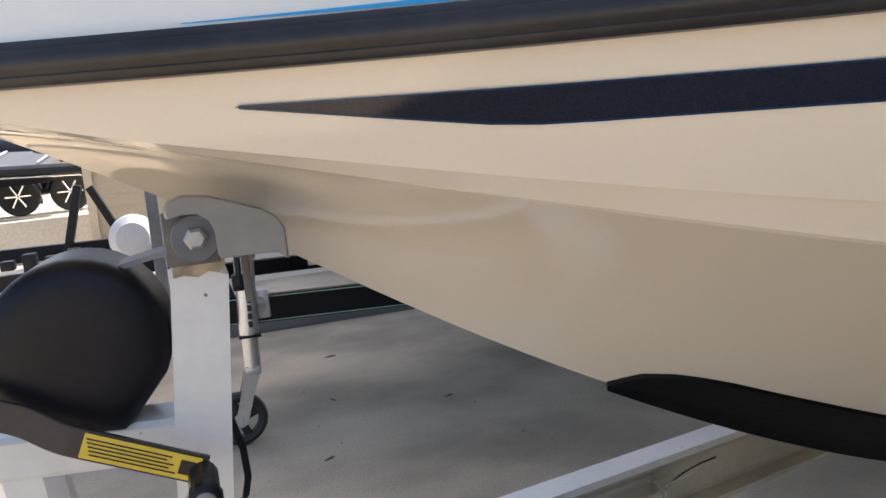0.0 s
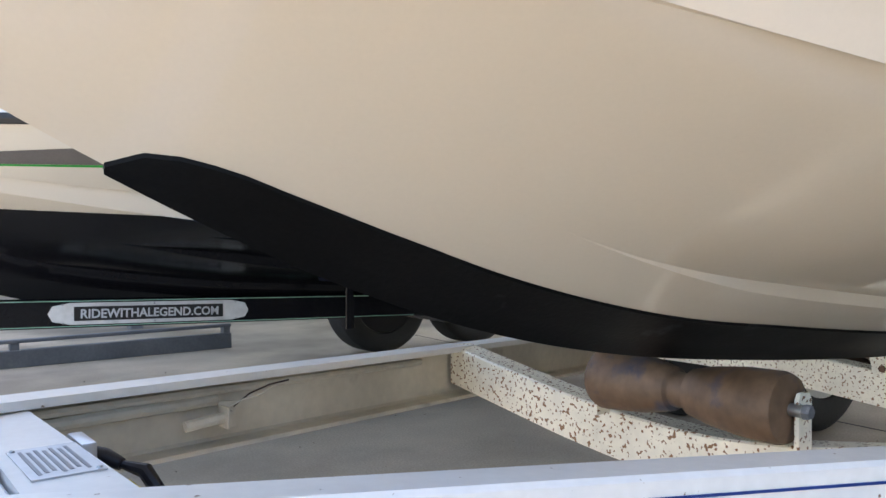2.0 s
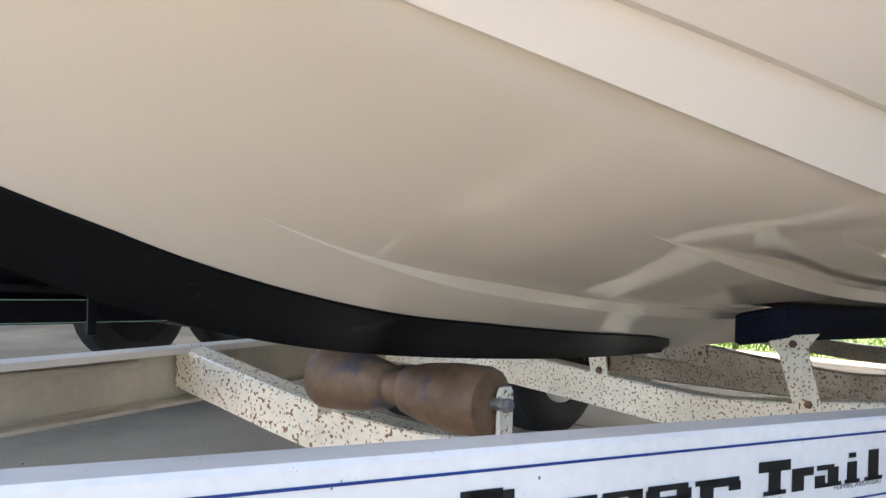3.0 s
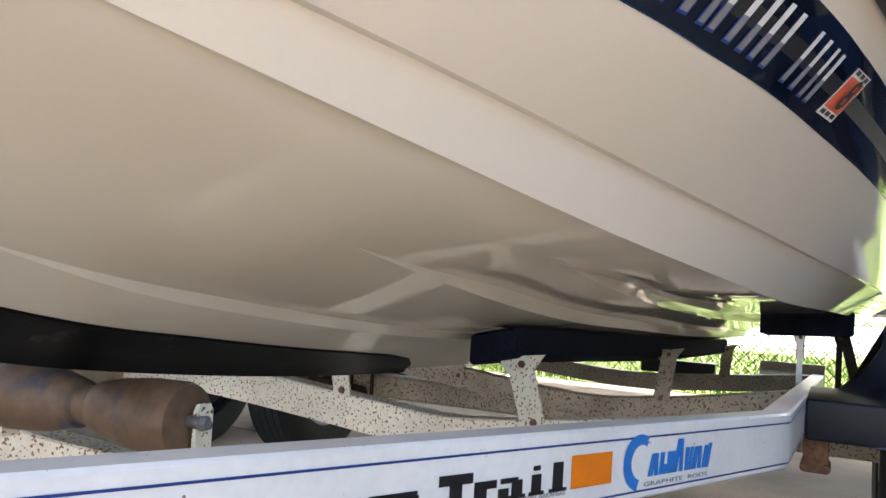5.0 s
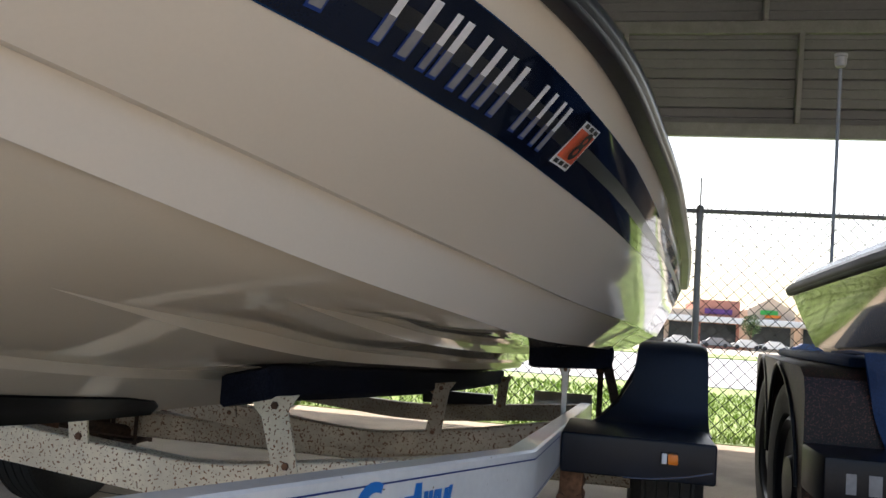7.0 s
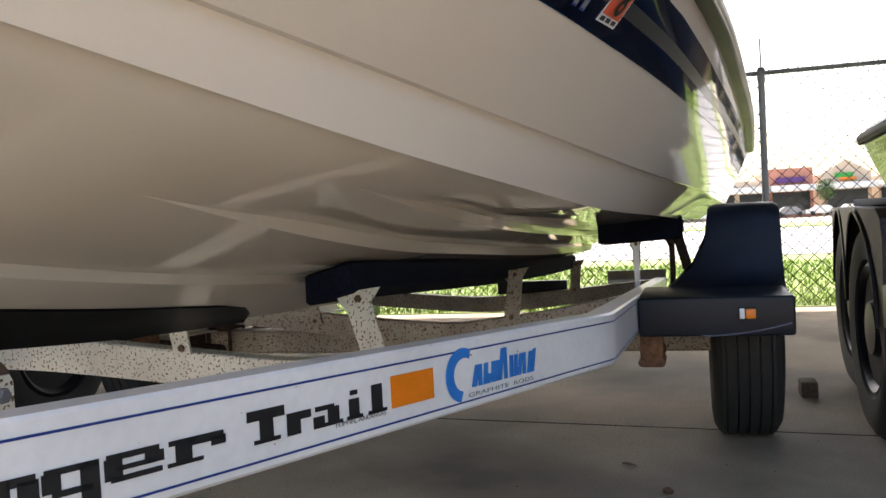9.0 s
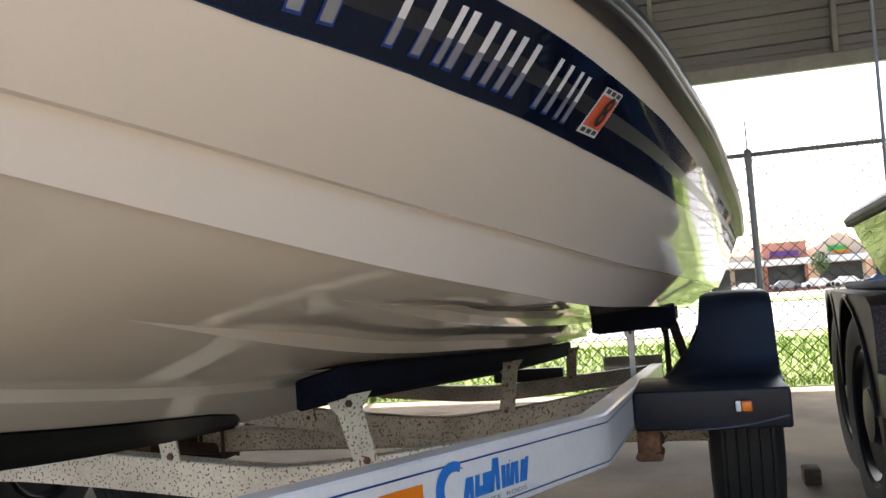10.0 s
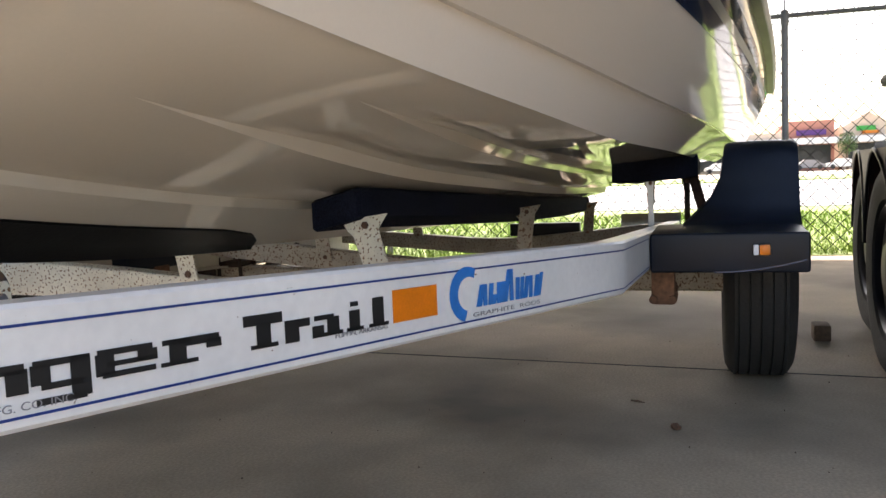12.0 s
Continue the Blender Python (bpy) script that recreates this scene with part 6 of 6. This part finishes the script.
hs = road_sign(-4.32, 30, 4.66, 1.46, 0.63, False, "white sign with red letters on a shop front", WHITE, tuple((0.04 + 0.155 * k + (0.03 if k > 2 else 0), 0.15 + 0.155 * k + (0.03 if k > 2 else 0), 0.52, 0.92, RED) for k in range(6)))
words("sign_lettering", "CHINESE", 0.24, Matrix(((1, 0, 0, -4.98), (0, 0, -1, 29.96), (0, 1, 0, 4.74), (0, 0, 0, 1))), RED, hs, 0.004, 0.62)
bm = B()
box(bm, -5.0, -3.6, 30.0, 30.3, -0.2, 4.66)
part("sign_wall", bm, WHITE, hs)
pole_sign = road_sign(-6.15, 31, 6.38, 3.0, 1.75, True, "black roadside sign with a pale green disc over a white panel", BLACKINK, ((0.0, 1.0, 0.0, 0.30, WHITE), *((0.30 + 0.08 * k, 0.365 + 0.08 * k, 0.50, 0.72, RED if k == 2 else WHITE) for k in range(8)), (0.38, 0.82, 0.10, 0.22, BLUEINK)))
bm = B()
lathe(bm, [(0.0, -0.02), (0.55, -0.02), (0.55, -0.006), (0.0, -0.006)], (-6.9, 31, 7.45), "Y", 32)
part("disc", bm, LIMEGREY, pole_sign, "pale green disc")
mall = thing("strip_mall", (-10, 26, 0), "long low building with a red eave on tan columns", "building")
bm = B()
box(bm, -22, -7.2, 24, 36, 3.4, 5.2)
part("wall", bm, WHITE, mall)
bm = B()
box(bm, -22.3, -7.0, 23.6, 24.2, 3.9, 4.3, 0.03)
part("eave", bm, RED, mall, "red eave band")
for k in range(8):
    bm = B()
    box(bm, -21.5 + 2.0 * k, -21.1 + 2.0 * k, 24, 24.4, -0.2, 3.5)
    part("column", bm, STUCCO, mall)


def lot_trailer(x, y, z, label):
    t = thing("boat_trailer", (x, y, z), label, "trailer")
    for k in (-0.42, 0.42):
        bm = B()
        lathe(bm, [(0.20, -0.10), (0.24, -0.12), (0.32, -0.11), (0.34, -0.06), (0.34, 0.06), (0.32, 0.11), (0.24, 0.12), (0.2, 0.1)], (x + k, y, z + 0.34), "Y", 28)
        ty = part("tyre", bm, RUBBER, t)
        bm = B()
        for i in range(6):
            a = radians(60 * i)
            bar(bm, (x + k, y - 0.10, z + 0.34), (x + k + 0.21 * math.cos(a), y - 0.10, z + 0.34 + 0.21 * math.sin(a)), 0.03, 0.07, 0.004, up=(0, 1, 0))
        part("rim", bm, CHROME, ty, "bright spoked rim")
        bm = B()
        tube(bm, [(x + k + 0.38 * math.cos(radians(10 + 160 * i / 10)), y - 0.05, z + 0.34 + 0.38 * math.sin(radians(10 + 160 * i / 10))) for i in range(11)], 0.035, 6)
        part("fender", bm, BLACKP, t)
    bm = B()
    bar(bm, (x - 2.5, y + 0.2, z + 0.52), (x + 2.2, y + 0.2, z + 0.52), 0.08, 0.12)
    part("frame_beam", bm, BLACKP, t)
    bm = B()
    tube(bm, [(x - 3.0, y + 0.9, z + 0.9), (x - 1, y + 0.8, z + 0.8), (x + 1.2, y + 0.9, z + 0.95), (x + 2.0, y + 1, z + 1.2)], [0.5, 0.6, 0.5, 0.1], 14)
    part("boat_hull", bm, BLACKGEL, t)
    return t


lot_trailer(-3.55, 15.5, 0.52, "black tandem trailer with bright spoked wheels carrying a dark boat")
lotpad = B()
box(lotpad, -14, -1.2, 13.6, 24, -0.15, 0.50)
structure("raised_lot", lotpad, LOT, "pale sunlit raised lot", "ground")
# small trailers and gear parked ahead of the slab
gear = thing("boat_trailer", (-2.2, 5.6, 0), "black trailer tongue with hanging chains and a grey drum", "trailer")
bm = B()
bar(bm, (-4.2, 5.6, 0.62), (-1.6, 5.6, 0.58), 0.08, 0.10)
bar(bm, (-3.2, 5.2, 0.45), (-1.3, 5.3, 0.45), 0.08, 0.10)
part("frame_beam", bm, BLACKP, gear)
bm = B()
bar(bm, (-1.95, 5.5, 0.55), (-1.82, 5.5, 1.02), 0.05, 0.10, up=(0, 1, 0))
bar(bm, (-1.55, 5.5, 0.55), (-1.75, 5.5, 1.0), 0.05, 0.07, up=(0, 1, 0))
part("winch_stand", bm, BLACKP, gear)
bm = B()
for cx in (-2.75, -2.45):
    tube(bm, [(cx + 0.01 * (k % 2), 5.45, 0.58 - 0.03 * k) for k in range(14)], 0.010, 6)
part("chain", bm, STEEL, gear, "hanging safety chain")
bm = B()
lathe(bm, [(0.0, -0.12), (0.10, -0.11), (0.145, -0.07), (0.15, 0.0), (0.145, 0.07), (0.10, 0.11), (0.0, 0.12)], (-1.48, 5.0, 0.66), "Y", 28)
part("float_drum", bm, GREYDRUM, gear, "round pale grey drum")
bm = B()
for k in range(9):
    box(bm, -2.55 + 0.13 * k, -2.47 + 0.13 * k, 5.1, 5.2, 0.50 + 0.02 * (k % 3), 0.60 + 0.03 * (k % 2), 0.01)
part("coupler_gear", bm, BLACKP, gear, "black coupler gear")
bm = B()
bar(bm, (-1.9, 5.3, 0.0), (-1.9, 5.3, 0.56), 0.05, 0.05, up=(0, 1, 0))
bar(bm, (-3.9, 5.6, -0.15), (-3.9, 5.6, 0.60), 0.05, 0.05, up=(0, 1, 0))
part("prop_stand", bm, STEEL, gear)

# ---------------- litter on the slab ----------------
def leaf(x, y, l, ang, label):
    bm = B()
    d_ = Vector((math.cos(ang), math.sin(ang), 0))
    s_ = Vector((-d_.y, d_.x, 0))
    o_ = Vector((x, y, 0.002))
    w_ = l * 0.12
    loft(bm, [[o_ - d_ * l / 2, o_ - d_ * l / 2 + s_ * 0.001, o_ - d_ * l / 2 + Vector((0, 0, 0.001))], [o_ - s_ * w_, o_ + s_ * w_, o_ + Vector((0, 0, 0.006))], [o_ + d_ * l / 2, o_ + d_ * l / 2 + s_ * 0.001, o_ + d_ * l / 2 + Vector((0, 0, 0.004))]])
    return tagged(part("dry_leaf", bm, WOOD), label, "leaf", group="litter on the slab")


leaf(-0.51, 3.70, 0.06, 0.1, "brown dry leaf on the concrete")
leaf(-0.17, 2.66, 0.05, 0.4, "brown dry leaf on the concrete")
leaf(1.70, -0.72, 0.045, 1.2, "brown dry leaf on the concrete")
leaf(-0.75, 2.2, 0.05, 0.6, "brown twig on the concrete")
leaf(-0.62, 2.9, 0.04, 2.1, "brown dry leaf on the concrete")
leaf(-1.35, 2.6, 0.05, 0.3, "brown twig on the concrete")
bm = B()
bmesh.ops.create_icosphere(bm, subdivisions=2, radius=0.017)
for v in bm.verts:
    v.co *= 0.8 + 0.4 * noise.noise(v.co * 60)
    v.co.z *= 0.7
bmesh.ops.translate(bm, verts=bm.verts, vec=(1.459, -0.833, 0.010))
tagged(part("pebble", bm, RUST), "dark brown pebble on the concrete", "pebble")
rr = random.Random(9)
verts, faces = [], []
for i in range(260):
    px, py, e = rr.uniform(-1.6, 3.0), rr.uniform(-1.4, 4.2), rr.uniform(0.002, 0.005)
    b = len(verts)
    verts += [(px - e, py, 0.0), (px + e, py + e * 0.3, 0.0), (px, py + e, 0.0), (px, py + e * 0.4, e)]
    faces += [(b, b + 1, b + 3), (b + 1, b + 2, b + 3), (b + 2, b, b + 3)]
me = bpy.data.meshes.new("grit")
me.from_pydata(verts, [], faces)
me.materials.append(WOOD)
tagged(new("grit", me), "scattered brown grit and bits on the slab", "grit", kind="stuff")
